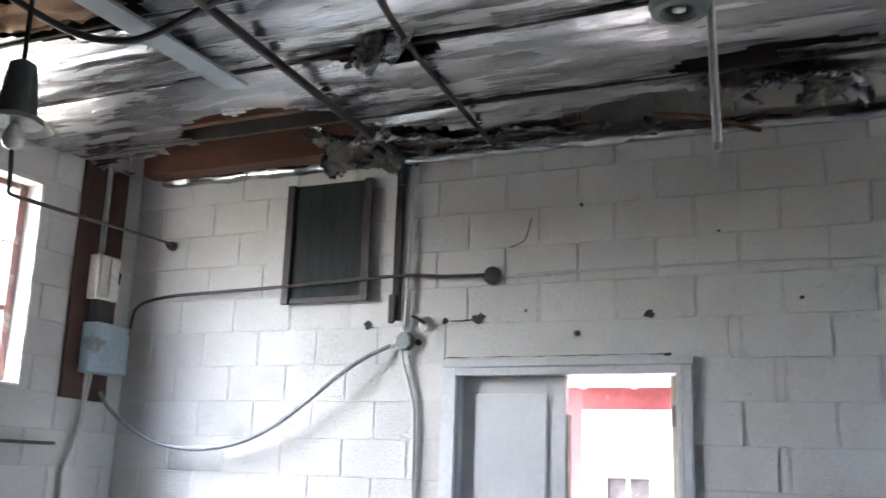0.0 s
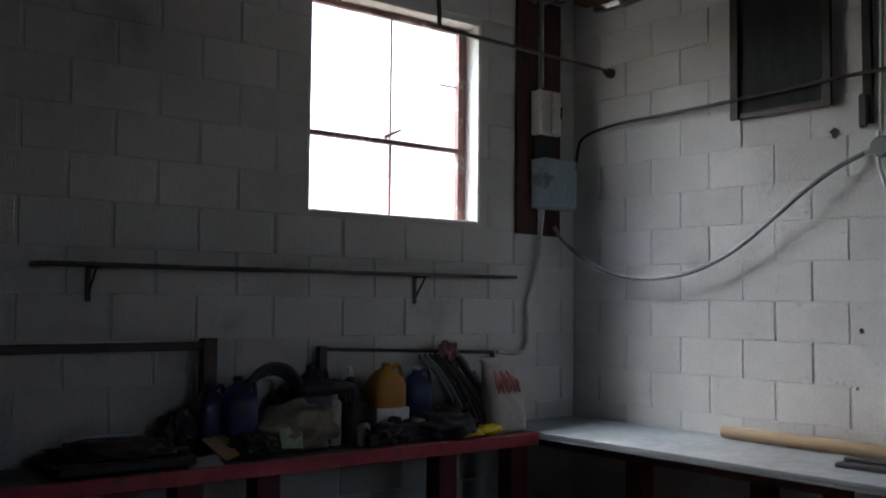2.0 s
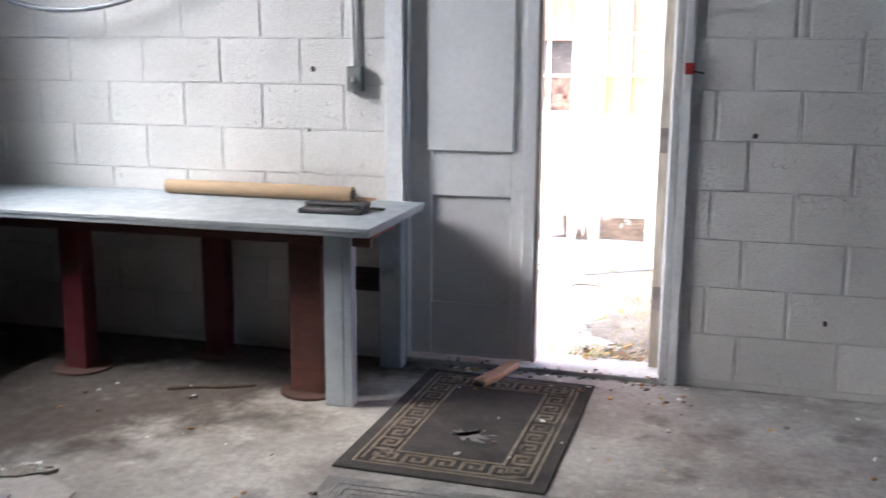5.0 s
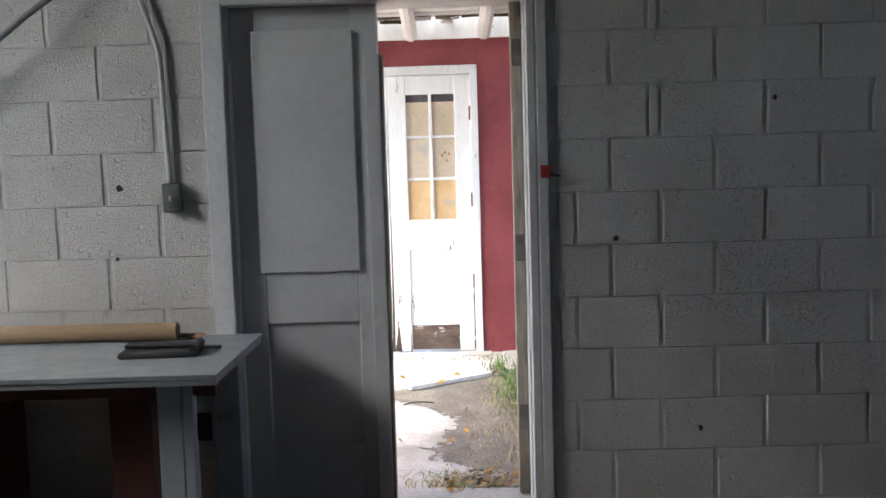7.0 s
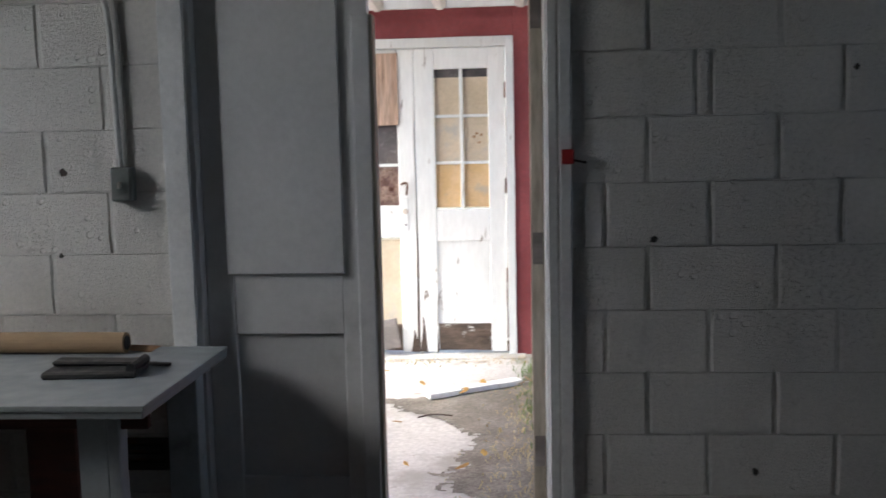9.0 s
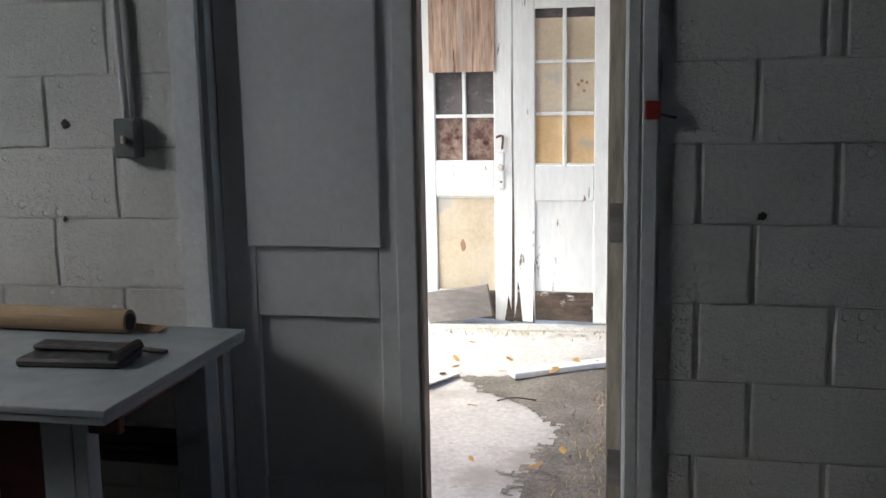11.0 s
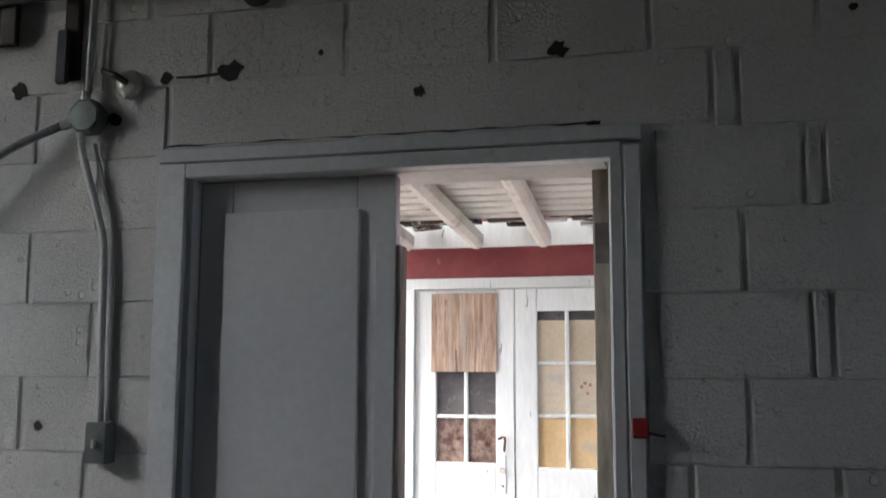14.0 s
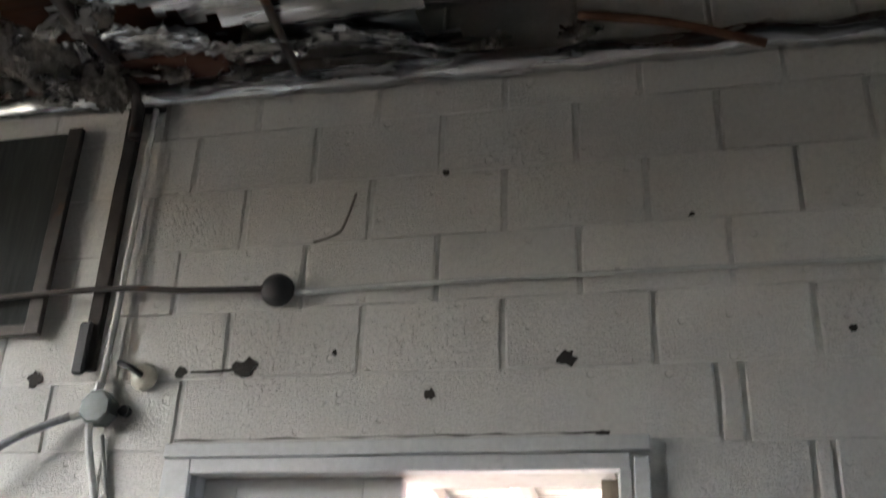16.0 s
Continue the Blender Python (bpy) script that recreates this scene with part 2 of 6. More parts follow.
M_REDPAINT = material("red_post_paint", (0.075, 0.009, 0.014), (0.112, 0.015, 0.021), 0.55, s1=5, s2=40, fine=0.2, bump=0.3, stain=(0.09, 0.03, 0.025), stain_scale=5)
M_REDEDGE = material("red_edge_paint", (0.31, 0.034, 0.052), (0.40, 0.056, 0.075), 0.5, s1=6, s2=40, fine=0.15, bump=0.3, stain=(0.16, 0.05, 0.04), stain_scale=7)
M_REDWOOD = material("bare_red_wood", (0.066, 0.023, 0.018), (0.10, 0.036, 0.028), 0.7, s1=5, s2=40, fine=0.25, bump=0.4, bscale=40, stretch=(0.2, 0.2, 1), stain=(0.12, 0.05, 0.035), stain_scale=5)
M_RAIL = material("bare_rail_wood", (0.20, 0.078, 0.050), (0.28, 0.115, 0.075), 0.7, s1=6, fine=0.2, bump=0.3, stretch=(1, 0.2, 1))
M_BENCHTOP = material("dirty_bench_top", (0.075, 0.06, 0.052), (0.13, 0.105, 0.09), 0.7, s1=5, s2=45, fine=0.3, bump=0.4, stain=(0.035, 0.03, 0.028), stain_scale=4)
M_TABLETOP = material("grey_table_top", (0.225, 0.252, 0.278), (0.285, 0.315, 0.34), 0.5, s1=2.2, s2=40, fine=0.07, bump=0.15, stain=(0.20, 0.215, 0.23), stain_scale=4, stain_at=(0.58, 0.78))
M_STEEL = material("galvanised_conduit", (0.42, 0.42, 0.41), (0.56, 0.56, 0.54), 0.5, 0.6, s1=8, fine=0.1, bump=0.1)
M_FLEX = material("grey_flex_cable", (0.16, 0.165, 0.18), (0.24, 0.245, 0.26), 0.35, s1=8, fine=0.1, bump=0.1)
M_WHITECABLE = material("painted_conduit", (0.56, 0.56, 0.55), (0.64, 0.64, 0.62), 0.55, bump=0.15, fine=0.08)
M_BLACK = material("black_rubber", (0.02, 0.02, 0.022), (0.035, 0.035, 0.038), 0.55, bump=0.2)
M_DARKIRON = material("dark_iron", (0.045, 0.04, 0.04), (0.08, 0.07, 0.065), 0.55, 0.5, bump=0.3, stain=(0.10, 0.05, 0.03), stain_scale=9)
M_RUST = material("rusty_strap", (0.09, 0.04, 0.022), (0.15, 0.07, 0.038), 0.85, s1=9, bump=0.5)
M_SHUTTER = material("dark_grey_panel", (0.019, 0.022, 0.022), (0.031, 0.035, 0.034), 0.88, s1=2, fine=0.08, bump=0.15, stretch=(3, 1, 0.3))
M_BROWNBOARD = material("brown_board", (0.050, 0.024, 0.018), (0.082, 0.040, 0.029), 0.8, s1=5, s2=40, fine=0.3, bump=0.5, stretch=(1, 1, 0.2))
M_CREAM = material("old_cream_enamel", (0.55, 0.50, 0.44), (0.66, 0.61, 0.55), 0.45, bump=0.15, stain=(0.22, 0.12, 0.08), stain_scale=9, stain_at=(0.58, 0.7))
M_BOXBLUE = material("blue_grey_steel", (0.26, 0.33, 0.37), (0.31, 0.38, 0.42), 0.5, 0.2, bump=0.15, stain=(0.16, 0.17, 0.17), stain_scale=6)
M_GREYSTEEL = material("grey_box_steel", (0.14, 0.155, 0.15), (0.20, 0.215, 0.21), 0.55, 0.4, bump=0.2)
M_SASH = material("rusty_sash", (0.16, 0.075, 0.065), (0.25, 0.13, 0.115), 0.7, bump=0.3, stain=(0.4, 0.36, 0.33), stain_scale=8)
M_WHITEPAINT = material("peeling_white_paint", (0.76, 0.79, 0.79), (0.83, 0.85, 0.845), 0.55, s1=2, s2=35, fine=0.06, bump=0.45, bscale=45, stretch=(1.2, 1, 0.22),
                        stain=(0.52, 0.49, 0.45), stain_scale=3.5, stain_at=(0.62, 0.72), second=(0.19, 0.15, 0.12), second_scale=16, second_at=(0.645, 0.69))
M_ROT = material("rotten_wood", (0.07, 0.05, 0.04), (0.15, 0.11, 0.085), 0.95, s1=8, s2=40, fine=0.35, bump=1.0, bscale=45, depth=0.012, stretch=(0.3, 1, 1), second=(0.7, 0.7, 0.68), second_scale=11, second_at=(0.58, 0.62))
M_REDWALL = material("red_wall_paint", (0.23, 0.047, 0.052), (0.31, 0.073, 0.078), 0.7, s1=2, s2=40, fine=0.15, bump=0.5, bscale=30, stain=(0.45, 0.2, 0.2), stain_scale=6, stain_at=(0.66, 0.76))
M_TAN = material("tan_fibreboard", (0.66, 0.45, 0.22), (0.74, 0.54, 0.32), 0.7, s1=4, fine=0.08, bump=0.15, stain=(0.5, 0.44, 0.36), stain_scale=3)
M_DUSTYTAN = material("dusty_tan_board", (0.50, 0.42, 0.30), (0.62, 0.53, 0.40), 0.6, s1=3, fine=0.1, bump=0.1, stain=(0.46, 0.44, 0.40), stain_scale=3)
M_PLY = material("weathered_plywood", (0.36, 0.24, 0.175), (0.55, 0.40, 0.31), 0.8, s1=32, s2=70, fine=0.4, bump=0.7, bscale=45, stretch=(1.6, 1, 0.10), stain=(0.40, 0.35, 0.31), stain_scale=9, stain_at=(0.50, 0.68), second=(0.13, 0.08, 0.06), second_scale=26, second_at=(0.60, 0.66))
M_GREYBOARD = material("grey_board", (0.17, 0.15, 0.14), (0.27, 0.245, 0.23), 0.85, s1=6, bump=0.5, stretch=(0.3, 1, 1))
M_DARKGLASS = material("dusty_dark_glass", (0.05, 0.05, 0.055), (0.14, 0.13, 0.13), 0.2, s1=2.5, fine=0.1, bump=0.05)
M_BROWNGLASS = material("brown_stuff_behind_glass", (0.10, 0.05, 0.04), (0.30, 0.22, 0.18), 0.35, s1=14, s2=50, fine=0.3, bump=0.2)
M_YARD = material("yard_concrete", (0.455, 0.45, 0.435), (0.565, 0.56, 0.54), 0.9, s1=1.5, s2=40, fine=0.2, bump=0.5, bscale=45, depth=0.006,
                  stain=(0.40, 0.385, 0.355), stain_scale=1.6, stain_at=(0.54, 0.66), second=(0.34, 0.315, 0.275), second_scale=9, second_at=(0.62, 0.72))
M_GRIT = material("dark_grit", (0.21, 0.193, 0.165), (0.31, 0.288, 0.25), 0.9, s1=5, s2=60, fine=0.4, bump=1.0, bscale=75, depth=0.012, second=(0.42, 0.40, 0.36), second_scale=42, second_at=(0.63, 0.70))
M_GROUND = material("yard_ground", (0.16, 0.15, 0.10), (0.25, 0.22, 0.16), 0.95, s1=0.5, s2=12, fine=0.3, bump=0.6)
M_STRAW = material("dry_grass", (0.42, 0.34, 0.18), (0.55, 0.46, 0.27), 0.8, bump=0.1)
M_GRASS = material("green_grass", (0.10, 0.18, 0.04), (0.18, 0.27, 0.07), 0.7, bump=0.1)
M_LEAF = material("fallen_leaves", (0.42, 0.24, 0.07), (0.62, 0.40, 0.12), 0.7, s1=20, bump=0.2, spread=0.3)
M_RUG = material("dark_mat_pile", (0.030, 0.027, 0.026), (0.052, 0.046, 0.043), 0.95, s1=7, s2=90, fine=0.35, bump=0.9, bscale=220, depth=0.004, stain=(0.11, 0.10, 0.095), stain_scale=3.5, stain_at=(0.6, 0.72))
M_RUGKEY = material("tan_mat_pattern", (0.17, 0.14, 0.105), (0.24, 0.20, 0.15), 0.95, s1=9, s2=90, fine=0.3, bump=0.9, bscale=220, depth=0.004, stain=(0.09, 0.075, 0.06), stain_scale=5)
M_RUG2 = material("faded_grey_rug", (0.17, 0.165, 0.16), (0.25, 0.24, 0.235), 0.95, s1=4, s2=80, fine=0.3, bump=0.9, bscale=160, depth=0.005, stain=(0.34, 0.32, 0.31), stain_scale=4)
M_RUGLINE = material("faded_rug_line", (0.21, 0.20, 0.195), (0.28, 0.27, 0.26), 0.95, s2=80, fine=0.3, bump=0.9, bscale=160)
M_SHEET = material("worn_floor_sheet", (0.26, 0.24, 0.225), (0.38, 0.355, 0.335), 0.6, s1=2, s2=45, fine=0.18, bump=0.3, stain=(0.15, 0.145, 0.16), stain_scale=3.2, second=(0.42, 0.40, 0.37), second_scale=6, second_at=(0.58, 0.70))
M_SHEETDARK = material("peeled_backing", (0.14, 0.135, 0.15), (0.24, 0.235, 0.25), 0.55, s1=5, fine=0.25, bump=0.4, stain=(0.36, 0.35, 0.36), stain_scale=6)
M_KRAFT = material("kraft_paper", (0.36, 0.25, 0.15), (0.45, 0.33, 0.21), 0.7, s1=6, fine=0.1, bump=0.2, stretch=(0.3, 1, 1))
M_FRESHWOOD = material("split_wood", (0.52, 0.30, 0.18), (0.62, 0.40, 0.26), 0.7, s1=9, fine=0.2, bump=0.5, stretch=(0.3, 1, 1))
M_CMU = material("bare_concrete_block", (0.40, 0.385, 0.36), (0.50, 0.485, 0.46), 0.9, s1=6, s2=70, fine=0.2, bump=0.8, bscale=90, depth=0.006)
M_BUCKET = material("white_plastic", (0.39, 0.39, 0.39), (0.48, 0.48, 0.475), 0.4, s1=4, fine=0.12, bump=0.1, stain=(0.27, 0.26, 0.25), stain_scale=5)
M_LABELBLUE = material("blue_label", (0.03, 0.06, 0.24), (0.05, 0.09, 0.32), 0.45, bump=0.05)
M_BLUEJUG = material("blue_plastic", (0.011, 0.022, 0.08), (0.018, 0.036, 0.12), 0.4, bump=0.1, stain=(0.03, 0.03, 0.04), stain_scale=9)
M_NAVY = material("dark_blue_plastic", (0.010, 0.013, 0.05), (0.016, 0.02, 0.075), 0.4, bump=0.1)
M_YELLOW = material("yellow_plastic", (0.38, 0.16, 0.014), (0.47, 0.21, 0.02), 0.4, fine=0.1, bump=0.1, stain=(0.20, 0.10, 0.03), stain_scale=9)
M_LEMON = material("yellow_cloth", (0.68, 0.50, 0.02), (0.80, 0.62, 0.05), 0.6, bump=0.3)
M_BAGTAN = material("tan_bag", (0.20, 0.175, 0.13), (0.29, 0.255, 0.195), 0.6, s1=9, fine=0.2, bump=0.5, bscale=30, stain=(0.14, 0.13, 0.10), stain_scale=8)
M_BAGWHITE = material("white_paper_bag", (0.50, 0.46, 0.43), (0.60, 0.56, 0.53), 0.7, s1=9, fine=0.12, bump=0.4, bscale=25, stain=(0.45, 0.38, 0.34), stain_scale=6)
M_BAGRED = material("red_print", (0.34, 0.11, 0.11), (0.44, 0.22, 0.21), 0.6, s1=16, bump=0.3)
M_GREENPRINT = material("green_print", (0.30, 0.42, 0.24), (0.42, 0.52, 0.34), 0.5, bump=0.1)
M_CARD = material("brown_card", (0.26, 0.15, 0.08), (0.36, 0.22, 0.13), 0.8, bump=0.2)
M_WHITEPLASTIC = material("white_scrap", (0.62, 0.62, 0.62), (0.74, 0.74, 0.73), 0.5, bump=0.2)
M_CERAMIC = material("cream_ceramic", (0.56, 0.52, 0.44), (0.66, 0.62, 0.54), 0.25, bump=0.05)
M_ORANGE = material("orange_handle", (0.40, 0.13, 0.03), (0.48, 0.18, 0.05), 0.5, bump=0.1)
M_REDTAG = material("red_latch", (0.30, 0.02, 0.02), (0.40, 0.04, 0.04), 0.45, bump=0.1)
M_HOLE = material("broken_masonry", (0.03, 0.026, 0.024), (0.06, 0.05, 0.045), 0.95, bump=1.0, bscale=150)
M_BULB = material("frosted_bulb", (0.78, 0.78, 0.76), (0.82, 0.82, 0.80), 0.12, bump=0.0)
M_SOFFIT = material("white_soffit_board", (0.66, 0.65, 0.61), (0.76, 0.75, 0.71), 0.7, s1=2.5, fine=0.1, bump=0.3, stain=(0.48, 0.46, 0.42), stain_scale=3)
M_SHARD = material("dirty_pale_glass", (0.66, 0.74, 0.80), (0.78, 0.85, 0.90), 0.35, bump=0.05)
shard = M_SHARD.node_tree.nodes["Principled BSDF"]
shard.inputs["Transmission Weight"].default_value = 0.85

# ---- the large structure ----
WY, WX = 5.2, -4.155          # inner faces of the door wall and of the window wall
EX, SY, TOP = 3.3, -3.2, 3.44
DOOR = (-1.765, -0.535, 2.10)  # rough opening between the casings
WIN = (3.20, 4.37, 1.965, 3.17)

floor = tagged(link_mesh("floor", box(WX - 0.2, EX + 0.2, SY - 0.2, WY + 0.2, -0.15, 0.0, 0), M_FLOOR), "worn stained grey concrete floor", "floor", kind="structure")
wn1 = bmesh.new()
J = 0.0065                      # the joints lie this far behind the block faces
slab(wn1, WX - 0.2, DOOR[0], WY + J, WY + 0.2, 0, TOP + 0.35, 0)
slab(wn1, DOOR[1], EX + 0.2, WY + J, WY + 0.2, 0, TOP + 0.35, 0)
slab(wn1, DOOR[0], DOOR[1], WY + J, WY + 0.2, DOOR[2], TOP + 0.35, 0)
wall_north = tagged(link_mesh("wall_north", wn1, M_MORTAR), "white painted concrete block wall with a doorway", "wall", kind="structure")
ww1 = bmesh.new()
slab(ww1, WX - 0.2, WX - J, SY, WIN[0], 0, TOP + 0.35, 0)
slab(ww1, WX - 0.2, WX - J, WIN[1], WY + J, 0, TOP + 0.35, 0)
slab(ww1, WX - 0.2, WX - J, WIN[0], WIN[1], 0, WIN[2], 0)
slab(ww1, WX - 0.2, WX - J, WIN[0], WIN[1], WIN[3], TOP + 0.35, 0)
wall_west = tagged(link_mesh("wall_west", ww1, M_MORTAR), "white painted concrete block wall with a broken window", "wall", kind="structure")
# unseen wall; its opening is added only to let fill light in
we1 = bmesh.new()
slab(we1, EX, EX + 0.2, SY, 3.6, 0, TOP + 0.35, 0)
slab(we1, EX, EX + 0.2, 4.6, WY, 0, TOP + 0.35, 0)
slab(we1, EX, EX + 0.2, 3.6, 4.6, 0, 2.1, 0)
slab(we1, EX, EX + 0.2, 3.6, 4.6, 3.2, TOP + 0.35, 0)
tagged(link_mesh("wall_east", we1, M_PLAIN), "plain dark unseen wall with an opening added for fill light", "wall", kind="structure")
tagged(link_mesh("wall_south", box(WX - 0.2, EX + 0.2, SY - 0.2, SY, 0, TOP + 0.35, 0), M_PLAIN), "plain dark unseen wall closing the room", "wall", kind="structure")

# ceiling: deck, joists and the foil-faced insulation, one mesh each
ceil = bmesh.new()
slab(ceil, WX - 0.2, EX + 0.2, SY - 0.2, WY + 0.2, TOP + 0.27, TOP + 0.33, 0)
for k in range(46):
    y = SY + k * 0.185
    slab(ceil, WX, EX, y, y + 0.178, TOP + 0.235, TOP + 0.262, 0.003)
tagged(link_mesh("ceiling", ceil, M_DECK), "brown boarded roof deck above torn insulation", "ceiling", kind="structure")
SEAMS = [-2.9, -2.2, -1.5, -0.8, -0.1, 0.55, 1.2, 1.9, 2.55, 3.22, 3.86, 4.62, 5.14]
jo = bmesh.new()
for y in SEAMS[:-1]:
    slab(jo, WX + 0.005, EX, y - 0.013, y + 0.013, TOP - 0.022, TOP + 0.23, 0.004)
tagged(link_mesh("ceiling_joists", jo, M_JOIST), "dark roof joists between foil insulation strips", "joists", kind="structure")
TORN = [(-2.95, 4.95, 1.25, 0.34), (-2.72, 4.62, 0.58, 0.40), (-2.75, 3.02, 0.46, 0.24), (-0.1, 4.98, 1.05, 0.22), (-1.60, 3.86, 0.27, 0.12), (-0.2, 4.50, 0.24, 0.14), (1.3, 4.5, 0.8, 0.35), (0.1, 4.40, 0.34, 0.07), (-0.55, 4.86, 0.4, 0.10), (-3.4, 2.75, 0.25, 0.14)]
foil = bmesh.new()
for a, b in zip(SEAMS, SEAMS[1:]):
    nx, ny = 200, 22
    a, b = a + 0.010, b - 0.010
    grid = []
    for i in range(nx + 1):
        x = WX + 0.01 + (EX - WX - 0.02) * i / nx
        row = []
        for j in range(ny + 1):
            s = j / ny
            y = a + (b - a) * s
            sag = 0.045 * math.sin(math.pi * s) * (0.7 + 0.6 * noise.noise(Vector((x * 0.9, a, 0))))
            z = TOP - 0.012 - sag + 0.013 * noise.noise(Vector((x * 2.2, y * 9, 1))) + 0.007 * noise.noise(Vector((x * 9, y * 24, 3))) + 0.003 * noise.noise(Vector((x * 30, y * 50, 3))) + 0.011 * noise.noise(Vector((x * 0.8, y * 26, 7))) - 0.008 * abs(noise.noise(Vector((x * 1.7, y * 14, 5))))
            row.append((x, y, z))
        grid.append(row)
    vs = [[foil.verts.new(p) for p in row] for row in grid]
    for i in range(nx):
        for j in range(ny):
            x, y, _ = grid[i][j]
            wob = 0.35 * noise.noise(Vector((x * 5, y * 5, 9))) + 0.2 * noise.noise(Vector((x * 17, y * 17, 2)))
            if min(((x - p) / r) ** 2 + ((y - q) / s) ** 2 for p, q, r, s in TORN) + wob < 1:
                continue
            foil.faces.new((vs[i][j], vs[i][j + 1], vs[i + 1][j + 1], vs[i + 1][j]))
loose = [v for v in foil.verts if not v.link_faces]
bmesh.ops.delete(foil, geom=loose, context="VERTS")
tagged(link_mesh("ceiling_insulation", foil, M_FOIL, smooth=True), "wrinkled silver foil insulation, torn in places", "insulation", kind="structure")

# ---- blocks of the two walls ----
COURSE, BW, Z0 = 0.2117, 0.417, 0.037
block_meshes = {}


def block_mesh(w, h, kind):
    """One block with an uneven face and slightly crooked, tooled edges; a few kinds of each size."""
    key = (round(w, 3), round(h, 3), kind)
    if key not in block_meshes:
        r = random.Random(int(w * 1000) * 31 + int(h * 1000) * 7 + kind)
        bm = bmesh.new()
        hx, hz, c, d = w / 2, h / 2, min(0.0095, w * 0.2), 0.0027
        nx, nz = (6, 3) if w > 0.15 else (2, 3)
        grid = []
        for i in range(nx + 1):
            line = []
            for k in range(nz + 1):
                x = -hx + c + (w - 2 * c) * i / nx + r.uniform(-0.0022, 0.0022)
                z = -hz + d + (h - 2 * d) * k / nz + r.uniform(-0.0010, 0.0010)
                corner = i in (0, nx) and k in (0, nz)
                line.append(bm.verts.new((x, r.uniform(-0.0013, 0.0010) + (r.uniform(0.0, 0.003) if corner else 0.0), z)))
            grid.append(line)
        for i in range(nx):
            for k in range(nz):
                bm.faces.new((grid[i][k], grid[i + 1][k], grid[i + 1][k + 1], grid[i][k + 1]))
        rim = [grid[i][0] for i in range(nx)] + [grid[nx][k] for k in range(nz)] + [grid[i][nz] for i in range(nx, 0, -1)] + [grid[0][k] for k in range(nz, 0, -1)]
        back = [bm.verts.new((max(-hx, min(hx, v.co.x * hx / (hx - c))), 0.0095, max(-hz, min(hz, v.co.z * hz / (hz - d))))) for v in rim]
        for k in range(len(rim)):
            q = (k + 1) % len(rim)
            bm.faces.new((rim[k], back[k], back[q], rim[q]))
        me = bpy.data.meshes.new("block")
        bmesh.ops.recalc_face_normals(bm, faces=bm.faces)
        front = bm.faces[:][0]
        if front.normal.y > 0:
            bmesh.ops.reverse_faces(bm, faces=bm.faces)
        edge_ring = set(rim)
        for f in bm.faces:
            f.smooth = True
        for e in bm.edges:
            if e.verts[0] in edge_ring and e.verts[1] in edge_ring:
                e.smooth = False
        bm.to_mesh(me)
        bm.free()
        me.materials.append(M_BLOCK)
        block_meshes[key] = me
    return block_meshes[key]


def lay_blocks(wall, holes, first, last, phase, place, extra=None, bare=None):
    """Courses of blocks from first to last along a wall, cut round the holes; place(s, z) gives the pose.
    extra: further joints by course; bare: a stretch of a course without joints."""
    z = Z0 - COURSE
    while z < TOP + 0.1:
        lo, hi = max(z, 0.0), z + COURSE
        course = round((z - Z0) / COURSE)
        start = first(course) if callable(first) else first
        end = last(course) if callable(last) else last
        s = phase(course, lo)
        s -= BW * math.ceil((s - start) / BW)
        joints = [start, end] + (extra or {}).get(course, [])
        while s < end:
            if s > start + 0.03 and s < end - 0.03:
                joints.append(s)
            s += BW
        gap = (bare or {}).get(course, (0, 0))
        joints = sorted(q for q in joints if not gap[0] < q < gap[1])
        for left, right in zip(joints, joints[1:]):
            pieces = [(left, right)]
            for h0, h1, z0, z1 in holes:
                if hi > z0 + 0.03 and lo < z1 - 0.03:
                    cut = []
                    for a, b in pieces:
                        if b <= h0 or a >= h1:
                            cut.append((a, b))
                        else:
                            cut += [(a, h0)] * (a < h0) + [(h1, b)] * (b > h1)
                    pieces = cut
            for a, b in pieces:
                zz0, zz1 = lo, hi
                for h0, h1, z0, z1 in holes:
                    if b > h0 + 0.01 and a < h1 - 0.01:
                        if zz0 < z1 < zz1:
                            zz0 = z1
                        elif zz0 < z0 < zz1:
                            zz1 = z0
                if b - a > 0.035 and zz1 - zz0 > 0.02:
                    ob = new("block", block_mesh(b - a - 0.006, zz1 - zz0 - 0.0015, rng.randrange(4)))
                    ob.parent = wall
                    ob.matrix_basis = place((a + b) / 2, (zz0 + zz1) / 2)
        z += COURSE


def north_phase(course, z):
    return (-0.233 if course % 2 == 0 else -0.034)


def north_left_phase(course, z):
    return (-2.262 if course % 2 == 0 else -2.045)


# ---- the doorway: casings, jambs, leaf ----
door = thing("door_1", "grey painted panelled door leaf, closed, beside an open doorway", "door", (0, 0, 0), kind="structure")
CY = WY - 0.022
part("casing", rough_board(-1.842, -1.758, CY, WY - 0.001, 0.0, 2.125, 0.003, 1), M_CASING, door, "peeling pale blue-grey side casing")
part("casing", rough_board(-0.522, -0.482, CY, WY - 0.001, 0.0, 2.115, 0.0015, 2), M_CASING, door)
part("casing", rough_board(-0.560, -0.527, CY + 0.008, WY + 0.05, 0.0, 2.09, 0.0015, 3), M_CASING, door)
part("head_casing", rough_board(-1.842, -0.478, CY - 0.006, WY - 0.001, 2.128, 2.168, 0.002, 4), M_CASING, door)
part("head_casing", rough_board(-1.757, -0.53, CY, WY + 0.03, 2.082, 2.124, 0.002, 5), M_CASING, door)
part("jamb", box(-1.765, -1.742, WY + 0.002, WY + 0.20, 0.0, 2.1, 0.002), M_DOORGREY, door)
